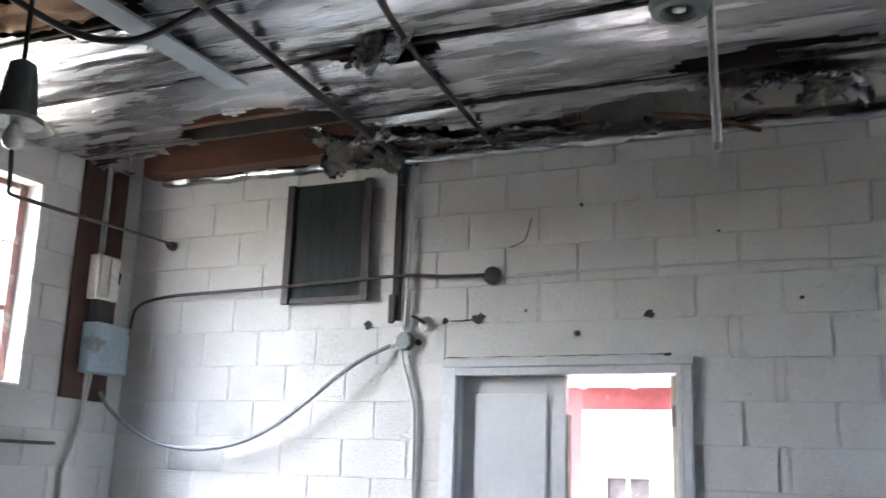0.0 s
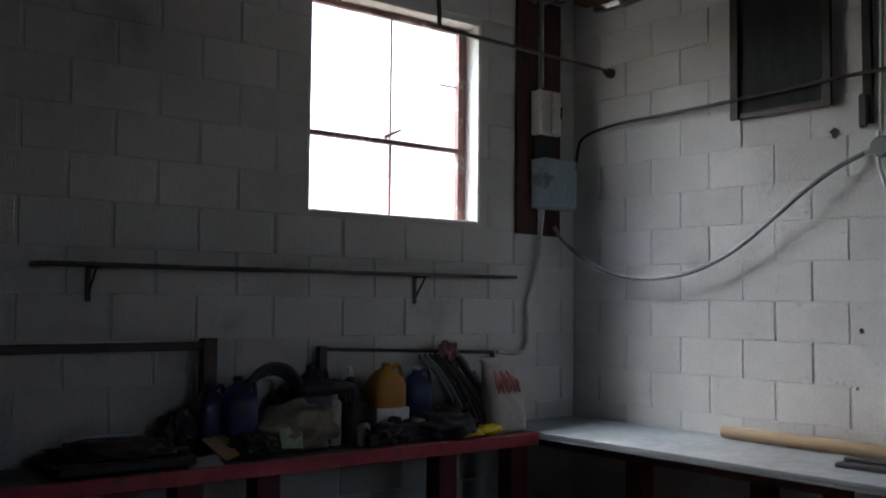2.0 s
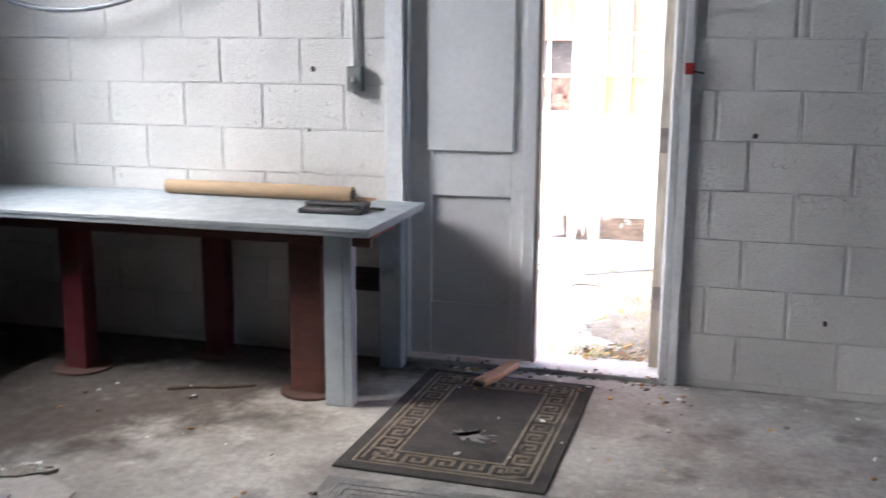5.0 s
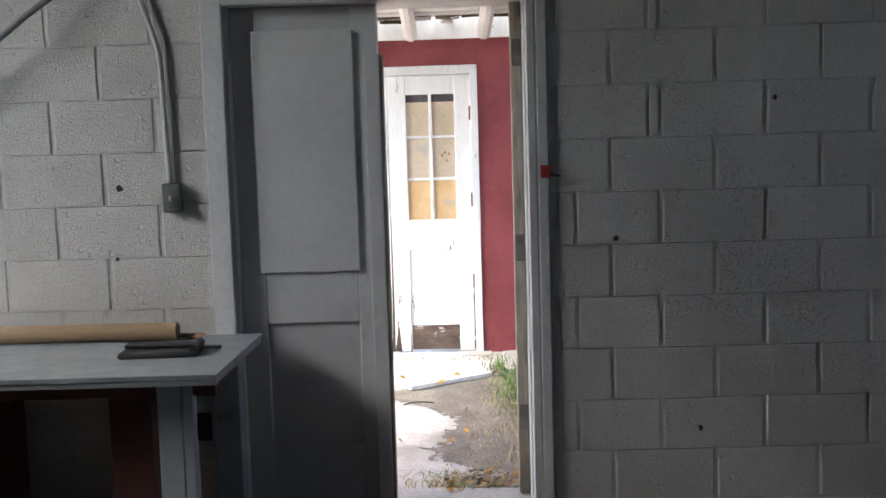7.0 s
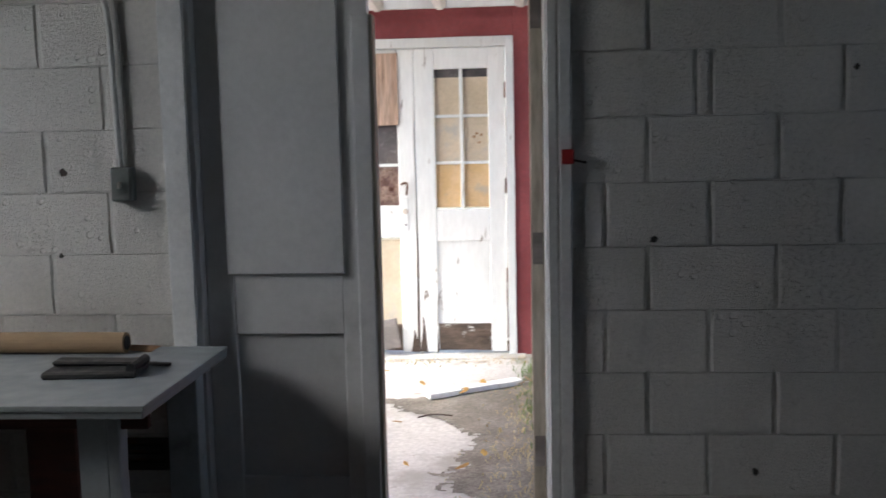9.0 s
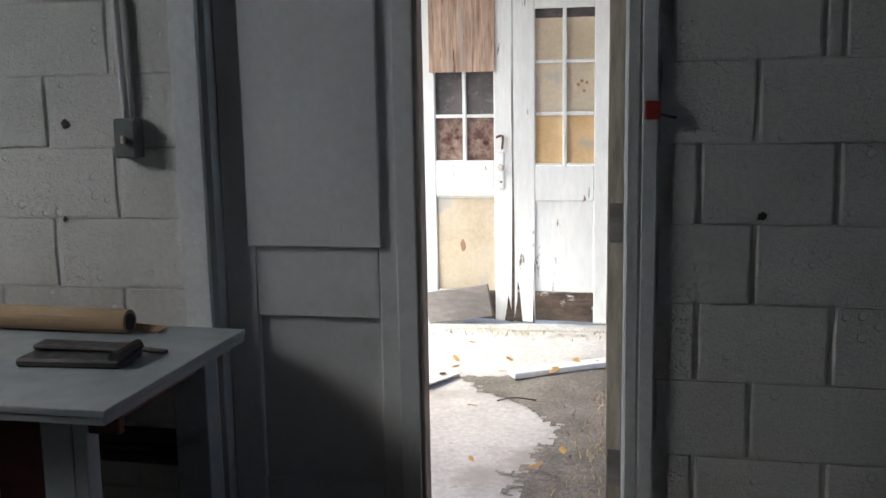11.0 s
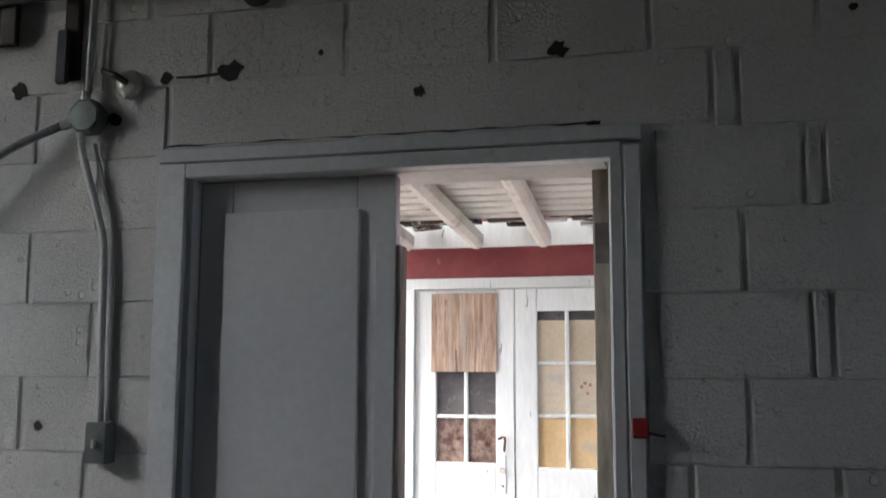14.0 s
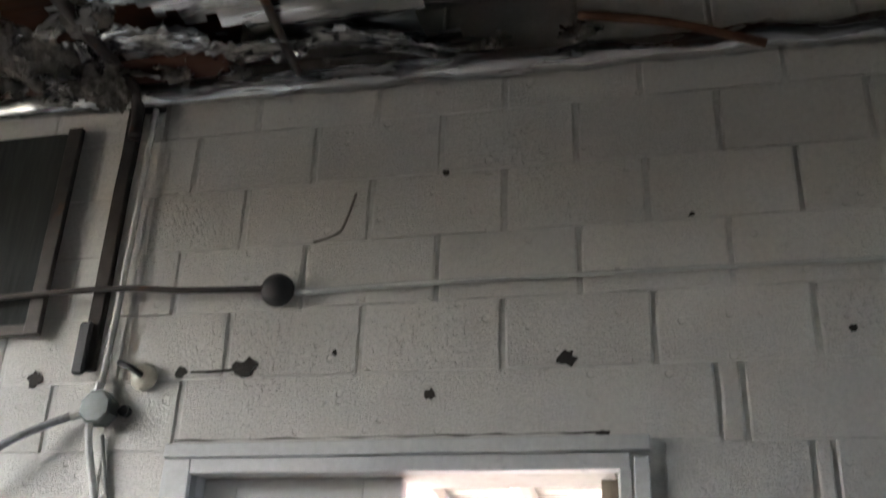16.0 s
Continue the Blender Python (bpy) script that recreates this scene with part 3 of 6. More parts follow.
# next jamb is white, not casing grey, to carry the daylight on its face
part("jamb", rough_board(-0.568, -0.540, WY + 0.055, WY + 0.22, 0.0, 2.1, 0.002, 6), M_WHITEPAINT, door, "white painted jamb, whitened for its daylit strip")
part("jamb", rough_board(-0.616, -0.570, WY + 0.13, WY + 0.17, 0.03, 2.085, 0.003, 7), M_WEATHER, door, "bare weathered wooden door edge")
for z in (0.36, 1.08, 1.88):
    part("hinge_recess", box(-0.610, -0.574, WY + 0.1245, WY + 0.1295, z - 0.055, z + 0.055, 0.001), M_GREYBOARD, door, "dull rusted hinge leaf")
part("head_jamb", box(-1.742, -0.575, WY + 0.035, WY + 0.22, 2.083, 2.112, 0.002), M_SOFFIT, door)
LY = WY + 0.050
part("lock_stile", box(-1.262, -1.150, LY, LY + 0.045, 0.03, 2.08, 0.004), M_DOORGREY, door)
part("hinge_stile", box(-1.740, -1.640, LY, LY + 0.045, 0.03, 2.08, 0.004), M_DOORGREY, door)
part("top_rail", box(-1.640, -1.262, LY + 0.001, LY + 0.044, 1.95, 2.08, 0.003), M_DOORGREY, door)
part("lock_rail", box(-1.640, -1.262, LY + 0.001, LY + 0.044, 0.80, 1.03, 0.003), M_DOORGREY, door)
part("bottom_rail", box(-1.640, -1.262, LY + 0.001, LY + 0.044, 0.03, 0.29, 0.003), M_DOORGREY, door)
part("upper_panel", box(-1.658, -1.252, LY - 0.014, LY + 0.02, 1.012, 1.985, 0.003), M_DOORGREY, door, "grey sheet nailed over the upper panel")
part("lower_panel", box(-1.640, -1.262, LY + 0.016, LY + 0.03, 0.29, 0.80, 0), M_DOORGREY, door)
part("astragal", rough_board(-1.205, -1.146, LY - 0.014, LY - 0.001, 0.05, 1.88, 0.0015, 8), M_DOORGREY, door)
part("leaf_edge", rough_board(-1.1485, -1.132, LY - 0.01, LY + 0.055, 0.03, 1.88, 0.002, 9), M_WEATHER, door)
tagged(link_mesh("door_sill", rough_board(-1.76, -0.54, WY - 0.01, WY + 0.24, -0.02, 0.022, 0.004, 10), M_YARD), "worn concrete door sill with leaf litter", "sill", kind="structure")
red = thing("door_latch", "small red metal latch on the door casing", "latch", (-0.495, CY - 0.001, 1.395))
part("latch_plate", box(-0.020, 0.020, -0.016, 0, -0.024, 0.024, 0.003), M_REDTAG, red)
part("latch_pin", tube([(0.015, -0.008, -0.01), (0.03, -0.014, -0.014), (0.06, -0.012, -0.02)], 0.004, 6), M_DARKIRON, red)

# ---- the window ----
win = thing("window_1", "old steel window with broken panes in a block wall", "window", kind="structure")
FX = WX - 0.14
part("frame_side", box(FX - 0.02, FX + 0.02, WIN[0] + 0.002, WIN[0] + 0.035, WIN[2], WIN[3], 0.003), M_SASH, win)
part("frame_side", box(FX - 0.02, FX + 0.02, WIN[1] - 0.06, WIN[1] - 0.002, WIN[2], WIN[3], 0.003), M_SASH, win, "pinkish rusted steel side frame")
part("frame_top", box(FX - 0.02, FX + 0.02, WIN[0] + 0.036, WIN[1] - 0.061, WIN[3] - 0.035, WIN[3] - 0.002, 0.003), M_SASH, win)
part("sill", box(WX - 0.19, WX - 0.002, WIN[0] + 0.003, WIN[1] - 0.003, WIN[2] + 0.001, WIN[2] + 0.018, 0.004), M_MORTAR, win)
part("transom", box(FX - 0.016, FX + 0.018, WIN[0] + 0.036, WIN[1] - 0.061, 2.40, 2.43, 0.004), M_SASH, win)
part("muntin", box(FX - 0.008, FX + 0.01, 3.805, 3.819, WIN[2] + 0.018, 2.40, 0.002), M_SASH, win)
part("muntin", box(FX - 0.006, FX + 0.008, 3.807, 3.817, 2.43, WIN[3] - 0.036, 0.002), M_SASH, win)
part("muntin", box(FX - 0.006, FX + 0.008, 4.17, WIN[1] - 0.061, 2.80, 2.81, 0.002), M_SASH, win, "snapped glazing bar stub")
part("latch", tube([(FX + 0.02, 3.76, 2.435), (FX + 0.035, 3.80, 2.46), (FX + 0.03, 3.87, 2.49)], [0.013, 0.011, 0.005], 8), M_SASH, win)
RY90 = Matrix.Translation((FX, 4.02, 2.51)) @ Euler((0, radians(90), 0)).to_matrix().to_4x4()
pane = part("pane", outline([(0.045, -0.10), (0.03, 0.11), (-0.01, 0.115), (-0.045, 0.02), (-0.03, -0.09)], 0.004, RY90, 0.012, 3), M_SHARD, win, "dirty shard of broken glass")

# ---- the grey shutter and the wiring on the door wall ----
shut = thing("wall_cover", "dark grey wooden cover with side battens, high on the block wall", "cover", (-2.632, WY, 2.52))
part("panel", box(-0.285, 0.285, -0.022, -0.002, 0.005, 0.745, 0.003), M_SHUTTER, shut)
part("batten", box(-0.300, -0.248, -0.045, -0.023, 0, 0.75, 0.003), M_DARKIRON, shut)
part("batten", box(0.248, 0.300, -0.045, -0.023, 0, 0.75, 0.003), M_DARKIRON, shut)
part("rail", box(-0.247, 0.247, -0.036, -0.023, 0.0, 0.035, 0.003), M_DARKIRON, shut)

chase = thing("wiring_chase", "dark open wooden wiring channel with a cable end", "channel", (-2.145, WY, 2.38))
part("channel", rough_board(-0.028, 0.020, -0.03, -0.002, 0.02, 1.03, 0.003, 12), M_JOIST, chase)
part("socket", box(-0.040, 0.004, -0.052, -0.031, 0.0, 0.17, 0.008), M_BLACK, chase)
part("bracket", box(-0.03, 0.10, -0.05, -0.003, 0.94, 1.03, 0.006), M_DARKIRON, chase)

conduit = thing("wall_conduit", "thin grey painted conduit running down the block wall", "conduit", (0, 0, 0))
part("pipe", tube(spline([(-2.070, WY - 0.03, 3.36), (-2.072, WY - 0.028, 2.9), (-2.080, WY - 0.03, 2.35)], 4), 0.0105, 8), M_WHITECABLE, conduit, smooth=True)
part("pipe", tube(spline([(-2.088, WY - 0.045, 2.23), (-2.084, WY - 0.03, 2.16), (-2.03, WY - 0.022, 1.98), (-2.008, WY - 0.02, 1.88), (-2.002, WY - 0.018, 1.62), (-1.995, WY - 0.018, 1.385)], 5), 0.011, 8), M_WHITECABLE, conduit, smooth=True)
part("wire", tube(spline([(-2.060, WY - 0.012, 2.2), (-2.02, WY - 0.012, 2.05), (-1.985, WY - 0.012, 1.9), (-1.975, WY - 0.012, 1.39)], 5), 0.006, 6), M_WHITECABLE, conduit, smooth=True)

jbox = thing("junction_box", "grey octagonal steel junction box on the block wall", "junction box", (-2.075, WY, 2.277))
part("body", lathe([(0.052, 0.001), (0.054, 0.01), (0.054, 0.05), (0.046, 0.056), (0.012, 0.058)], 8, m=Euler((radians(90), radians(22.5), 0)).to_matrix().to_4x4()), M_GREYSTEEL, jbox)
part("connector", tube([(-0.05, -0.03, -0.012), (-0.085, -0.032, -0.022)], 0.016, 8), M_STEEL, jbox)
part("connector", tube([(-0.012, -0.03, 0.05), (-0.012, -0.03, 0.078)], 0.014, 8), M_STEEL, jbox)
part("knockout", lathe([(0.018, 0.0), (0.018, 0.02)], 12, at=(0.075, 0, -0.006), m=Euler((radians(90), 0, 0)).to_matrix().to_4x4()), M_BLACK, jbox)

ins = thing("wire_insulator", "cream ceramic wire insulator with a black wire stub", "insulator", (-1.955, WY, 2.375))
part("ring", lathe([(0.012, 0.002), (0.040, 0.002), (0.044, 0.012), (0.036, 0.026), (0.014, 0.028)], 20, m=Euler((radians(90), 0, 0)).to_matrix().to_4x4()), M_CERAMIC, ins, smooth=True)
part("stub", tube(spline([(0.0, -0.024, 0.0), (-0.03, -0.045, 0.02), (-0.085, -0.02, 0.045)], 4), 0.010, 7), M_BLACK, ins)

knob = thing("cable_knob", "round black porcelain cable knob on the block wall", "knob", (-1.553, WY, 2.63))
part("disc", lathe([(0.046, 0.002), (0.052, 0.012), (0.050, 0.034), (0.030, 0.046), (0.008, 0.048)], 20, m=Euler((radians(90), 0, 0)).to_matrix().to_4x4()), M_BLACK, knob, smooth=True)
feed = thing("feed_cable", "dark cable strung along the wall from switch box to knob", "cable")
part("cable", tube(spline([(-4.06, WY - 0.10, 2.16), (-4.075, WY - 0.06, 2.42), (-4.03, WY - 0.05, 2.555), (-3.79, WY - 0.045, 2.607), (-3.35, WY - 0.05, 2.618), (-2.93, WY - 0.055, 2.626), (-2.15, WY - 0.055, 2.652), (-1.85, WY - 0.04, 2.638), (-1.56, WY - 0.03, 2.632)], 7), 0.0105, 8), M_DARKIRON, feed, smooth=True)
thin = thing("thin_wire", "thin pale painted wire running along the block wall", "wire")
part("wire", tube(spline([(-1.50, WY - 0.012, 2.622), (-1.1, WY - 0.014, 2.63), (-0.6, WY - 0.014, 2.63), (0.0, WY - 0.014, 2.628), (0.7, WY - 0.014, 2.62), (1.8, WY - 0.014, 2.60)], 6), [0.010] * 7 + [0.0065] * 24, 6), M_WHITECABLE, thin, smooth=True)
sag = thing("sagging_cable", "grey flexible cable sagging between switch box and junction box", "cable")
part("cable", tube(spline([(-2.16, WY - 0.035, 2.255), (-2.30, WY - 0.07, 2.185), (-2.455, WY - 0.10, 2.08), (-2.62, WY - 0.11, 1.955), (-2.816, WY - 0.11, 1.821), (-3.0, WY - 0.11, 1.728), (-3.202, WY - 0.11, 1.669), (-3.451, WY - 0.11, 1.647), (-3.70, WY - 0.11, 1.675), (-3.93, WY - 0.13, 1.765), (-4.06, WY - 0.2, 1.89), (-4.10, WY - 0.24, 1.98)], 5), 0.0125, 9), M_FLEX, sag, smooth=True)
outlet = thing("outlet_box", "small grey steel switch box with a toggle", "switch", (-1.985, WY, 1.335))
part("box", box(-0.036, 0.036, -0.048, -0.001, -0.058, 0.056, 0.005), M_GREYSTEEL, outlet)
part("cover", box(-0.032, 0.032, -0.052, -0.0485, -0.054, 0.052, 0.002), M_GREYSTEEL, outlet)
part("toggle", box(-0.006, 0.006, -0.066, -0.0525, -0.014, 0.008, 0.002), M_CERAMIC, outlet)

for k, (x, z, r) in enumerate([(-1.840, 2.39, 0.018), (-1.637, 2.395, 0.030), (-0.69, 2.388, 0.024), (-1.07, 2.298, 0.016), (-1.361, 2.432, 0.009), (0.05, 2.44, 0.011), (-2.205, 1.376, 0.013),
                               (-0.215, 1.118, 0.013), (0.12, 0.333, 0.013), (-2.335, 2.385, 0.026), (-1.05, 3.0, 0.010), (-0.33, 2.8, 0.008), (-1.72, 1.79, 0.0), (-0.6, 2.172, 0.02), (0.42, 1.66, 0.01), (-2.23, 1.09, 0.008)]):
    if r:
        m = Matrix.Translation((x, WY - 0.001, z)) @ Euler((radians(90), 0, 0)).to_matrix().to_4x4()
        part("chipped_hole", outline(ragged(r * (1.35 if k == 1 else 1), r, 14, 0.38, k), 0.0012, m, 0, k), M_HOLE, wall_north)
part("mortar_crack", tube([(-1.81, WY - 0.0005, 2.388), (-1.75, WY - 0.0005, 2.386), (-1.66, WY - 0.0005, 2.392)], 0.0035, 5, wobble=0.8), M_HOLE, wall_north)
part("mortar_crack", tube([(-1.83 + 0.05 * k, WY - 0.0005, 2.182 + 0.002 * math.sin(k * 2.1)) for k in range(26)], 0.0022, 5, wobble=1.6), M_HOLE, wall_north)
part("paint_scar", tube(spline([(-1.335, WY - 0.003, 2.95), (-1.36, WY - 0.003, 2.86), (-1.385, WY - 0.003, 2.815), (-1.46, WY - 0.003, 2.79)], 4), 0.0042, 6), M_GREYBOARD, wall_north, "dark scraped scar in the paint")

# ---- switch boards in the corner ----
def corner_boards():
    b = thing("switch_board", "two dark brown wooden backing boards in the corner", "board", (WX, 0, 0))
    part("plank", rough_board(0.002, 0.028, 4.665, 4.845, 1.925, 3.42, 0.003, 20), M_BROWNBOARD, b)
    part("plank", rough_board(0.002, 0.026, 4.90, 5.045, 1.92, 3.42, 0.003, 21), M_BROWNBOARD, b)
    part("conduit", tube([(0.03, 4.872, 3.42), (0.032, 4.872, 2.86)], 0.012, 8), M_STEEL, b)
    w = thing("fuse_box", "chipped cream enamelled fuse box on a wooden board", "fuse box", (WX + 0.029, 0, 0))
    part("body", box(0.0, 0.085, 4.775, 4.955, 2.545, 2.825, 0.006), M_CREAM, w)
    part("door", box(0.086, 0.096, 4.785, 4.862, 2.555, 2.815, 0.003), M_CREAM, w)
    part("door", box(0.086, 0.096, 4.868, 4.945, 2.555, 2.815, 0.003), M_CREAM, w, "cream door stained with rust")
    part("handle", tube([(0.05, 4.956, 2.66), (0.06, 4.985, 2.67), (0.06, 4.99, 2.74)], 0.007, 6), M_DARKIRON, w)
    part("nipple", box(0.01, 0.07, 4.80, 4.93, 2.40, 2.545, 0.006), M_BLACK, w)
    g = thing("breaker_box", "blue-grey steel breaker box below the fuse box", "breaker box", (WX + 0.029, 0, 0))
    part("body", box(0.0, 0.125, 4.775, 5.065, 2.085, 2.395, 0.006), M_BOXBLUE, g)
    part("cover", box(0.1255, 0.131, 4.785, 5.055, 2.095, 2.385, 0.003), M_BOXBLUE, g)
    part("lever", tube([(0.06, 5.066, 2.20), (0.065, 5.09, 2.2), (0.07, 5.095, 2.27)], 0.007, 6), M_DARKIRON, g)
    c = thing("drop_cable", "cable dropping from the breaker box to the bench", "cable", (WX, 0, 0))
    part("cable", tube(spline([(0.06, 4.86, 2.084), (0.05, 4.85, 1.95), (0.035, 4.85, 1.80), (0.03, 4.80, 1.62), (0.025, 4.75, 1.50), (0.025, 4.76, 1.35), (0.03, 4.745, 1.23), (0.035, 4.66, 1.19), (0.03, 4.5, 1.20)], 5), 0.012, 8), M_STEEL, c, smooth=True)


corner_boards()

shelf = thing("wall_shelf", "thin dark wooden shelf on iron brackets below the window", "shelf", (WX, 0, 1.64))
part("board", rough_board(0.003, 0.15, 1.80, 4.56, 0.0, 0.018, 0.003, 22), M_DARKIRON, shelf)
for y in (2.055, 3.895):
    br = bmesh.new()
    slab(br, 0.002, 0.010, y - 0.012, y + 0.012, -0.155, -0.001, 0.002)
    slab(br, 0.0105, 0.13, y - 0.010, y + 0.010, -0.009, -0.001, 0.001)
    tube([(0.012, y, -0.12), (0.10, y, -0.012)], 0.006, 6, br)
    part("bracket", br, M_DARKIRON, shelf)

# ---- the grey table ----
table = thing("work_table", "grey painted plywood work table on mixed posts", "table")
TX0, TX1, TY0, TY1, TZ = WX + 0.02, -1.655, 4.425, WY - 0.02, 0.775
part("tabletop", rough_board(TX0, TX1, TY0, TY1, TZ - 0.018, TZ, 0.0015, 30, 0.002, 15), M_TABLETOP, table)
part("edge_board", rough_board(TX0, TX1 - 0.004, TY0 + 0.004, TY1, TZ - 0.038, TZ - 0.019, 0.0015, 31, 0.002, 15), M_TABLETOP, table)
part("apron", rough_board(TX0 + 0.3, TX1 - 0.03, TY0 + 0.10, TY0 + 0.125, TZ - 0.095, TZ - 0.039, 0.002, 32), M_REDWOOD, table)
part("apron", rough_board(TX1 - 0.128, TX1 - 0.103, TY0 + 0.15, TY1 - 0.125, TZ - 0.105, TZ - 0.039, 0.002, 33), M_RAIL, table, "bare reddish side rail")
part("leg", rough_board(-1.885, -1.802, 4.515, 4.565, 0.0, TZ - 0.039, 0.002, 34), M_BLUEGREY, table)
part("leg", rough_board(-1.799, -1.763, 4.513, 4.566, 0.0, TZ - 0.039, 0.002, 35), M_BLUEGREY, table)
part("leg", rough_board(-1.835, -1.730, 5.06, 5.135, 0.0, TZ - 0.039, 0.003, 36), M_BLUEGREY, table)
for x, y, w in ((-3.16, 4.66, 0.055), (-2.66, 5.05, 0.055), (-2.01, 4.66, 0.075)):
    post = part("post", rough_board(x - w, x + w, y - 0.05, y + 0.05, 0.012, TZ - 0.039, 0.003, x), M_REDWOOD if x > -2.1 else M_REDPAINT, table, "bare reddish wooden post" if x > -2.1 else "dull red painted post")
    part("base_plate", lathe([(0.135, 0.0), (0.135, 0.010), (0.125, 0.012)], 18, at=(x, y, 0)), M_BROWNBOARD, post)

vent = thing("wall_vent", "dark iron vent low on the wall under the table", "vent", (-2.025, WY, 0.39))
part("frame", box(-0.145, 0.145, -0.012, -0.001, -0.058, 0.058, 0.003), M_DARKIRON, vent)
for k in range(3):
    part("slat", box(-0.13, 0.13, -0.020, -0.0125, -0.042 + 0.03 * k, -0.024 + 0.03 * k, 0.002), M_BLACK, vent)

# ---- the red bench ----
bench = thing("red_bench", "long low workbench with red painted posts and edge", "bench")
BX, BZ = -3.675, 0.770
part("bench_top", rough_board(WX + 0.006, BX - 0.032, 0.5, TY0 - 0.003, BZ - 0.035, BZ, 0.002, 40, 0.003, 20), M_BENCHTOP, bench)
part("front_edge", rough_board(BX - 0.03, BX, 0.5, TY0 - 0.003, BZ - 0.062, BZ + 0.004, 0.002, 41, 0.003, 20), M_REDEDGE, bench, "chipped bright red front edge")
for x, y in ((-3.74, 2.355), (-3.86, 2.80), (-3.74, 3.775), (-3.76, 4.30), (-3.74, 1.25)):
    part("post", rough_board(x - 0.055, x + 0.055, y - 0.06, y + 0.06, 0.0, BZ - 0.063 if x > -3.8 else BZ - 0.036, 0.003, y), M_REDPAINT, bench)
    if x < -3.8 or y < 2.4:
        part("foot_plate", lathe([(0.15, 0.001), (0.15, 0.008), (0.13, 0.011)], 18, at=(x, y, 0)), M_DARKIRON, bench)

# things on the red bench
def jug(name, at, colour, label, h=0.26, w=0.085, d=0.065, cap=M_WHITEPLASTIC, rz=0):
    t = thing(name, label, "jug", at, rz)
    bm = bmesh.new()
    n = 20
    rings = []
    for s, z in ((0.9, 0), (1, 0.012), (1, h * 0.62), (0.92, h * 0.72), (0.55, h * 0.86), (0.24, h * 0.92), (0.24, h * 0.96)):
        ring = []
        for k in range(n):
            a = 2 * math.pi * k / n
            c, q = math.cos(a), math.sin(a)
            e = 0.5
            ring.append(bm.verts.new((w * s * math.copysign(abs(c) ** e, c), d * s * math.copysign(abs(q) ** e, q), z)))
        rings.append(ring)
    for a, b in zip(rings, rings[1:]):
        for k in range(n):
            bm.faces.new((a[k], a[(k + 1) % n], b[(k + 1) % n], b[k]))
    bm.faces.new(rings[0][::-1]), bm.faces.new(rings[-1])
    part("body", bm, colour, t, smooth=True)
    part("cap", lathe([(0.024, h * 0.961), (0.024, h), (0.020, h * 1.01)], 14), cap, t)
    part("handle", tube(spline([(w * 0.2, 0, h * 0.9), (w * 0.75, 0, h * 0.97), (w * 0.95, 0, h * 0.8), (w * 0.9, 0, h * 0.6)], 4), 0.011, 7), colour, t)
    return t


BT = BZ + 0.0005
jug("oil_jug", (-3.98, 2.72, BT), M_BLUEJUG, "blue plastic jug on a cluttered bench", 0.36, 0.09, 0.075, M_BLACK, 80)
jug("oil_jug", (-4.0, 3.13, BT), M_NAVY, "dark blue plastic jug on a cluttered bench", 0.40, 0.10, 0.08, M_BLACK, 85)
jug("oil_jug", (-4.0, 3.80, BT), M_BLUEJUG, "blue plastic jug with a white cap", 0.37, 0.085, 0.07, M_WHITEPLASTIC, 75)
jug("oil_jug", (-4.03, 2.60, BT), M_NAVY, "dark blue plastic jug on a cluttered bench", 0.33, 0.08, 0.07, M_BLACK, 95)
ye = jug("yellow_jug", (-3.95, 3.56, BT + 0.10), M_YELLOW, "yellow plastic jug with a white label", 0.30, 0.10, 0.075, M_YELLOW, 88)
part("label", box(-0.102, 0.102, -0.077, 0.077, 0.005, 0.075, 0.004), M_WHITEPLASTIC, ye, "white paper label")
crate = thing("tool_crate", "low black plastic crate of small parts", "crate", (-3.95, 3.62, BT))
part("body", box(-0.13, 0.16, -0.22, 0.26, 0, 0.098, 0.008), M_BLACK, crate)
for k in range(16):
    part("scrap", blob((rng.uniform(0.02, 0.05), rng.uniform(0.02, 0.06), rng.uniform(0.012, 0.03)), 0.4, k, 2, m=Matrix.Translation((rng.uniform(-0.02, 0.16), rng.uniform(-0.2, 0.24), 0.105))),
         rng.choice([M_BLACK, M_DARKIRON, M_GREYSTEEL, M_WHITEPLASTIC, M_NAVY]), crate)
sack = thing("tan_sack", "crumpled tan soil bag with a green label lying on the bench", "bag", (-3.96, 3.02, BT))
part("sack", blob((0.14, 0.235, 0.13), 0.28, 4, 4, flat=-0.75, m=Matrix.Translation((0, 0, 0.10)), freq=2.2), M_BAGTAN, sack, smooth=True)
part("label", outline([(-0.065, -0.05), (0.06, -0.05), (0.06, 0.05), (-0.065, 0.05)], 0.002, Matrix.Translation((0.128, -0.09, 0.075)) @ Euler((radians(72), 0, radians(90))).to_matrix().to_4x4(), 0.006, 2), M_GREENPRINT, sack, "faded green and white label")
white = thing("white_bag", "upright white paper bag with red print, rolled shut", "bag", (-3.845, 4.30, BT))
wb = bmesh.new()
rings = []
for s, z, dx in ((1.0, 0.0, 0), (1.05, 0.03, 0), (1.0, 0.15, -0.005), (0.92, 0.24, -0.015), (0.74, 0.33, -0.04), (0.62, 0.38, -0.06), (0.72, 0.41, -0.065)):
    ring = []
    for k in range(28):
        a = 2 * math.pi * k / 28
        c, q = math.cos(a), math.sin(a)
        flat = 1.0 if z < 0.3 else 0.45
        p = Vector((0.085 * s * flat * math.copysign(abs(c) ** 0.6, c) + dx * 0.4, 0.125 * s * math.copysign(abs(q) ** 0.6, q) + dx, z))
        p += 0.009 * Vector(noise.noise_vector(p * 14))
        p.z = max(p.z, 0)
        ring.append(wb.verts.new(p))
    rings.append(ring)
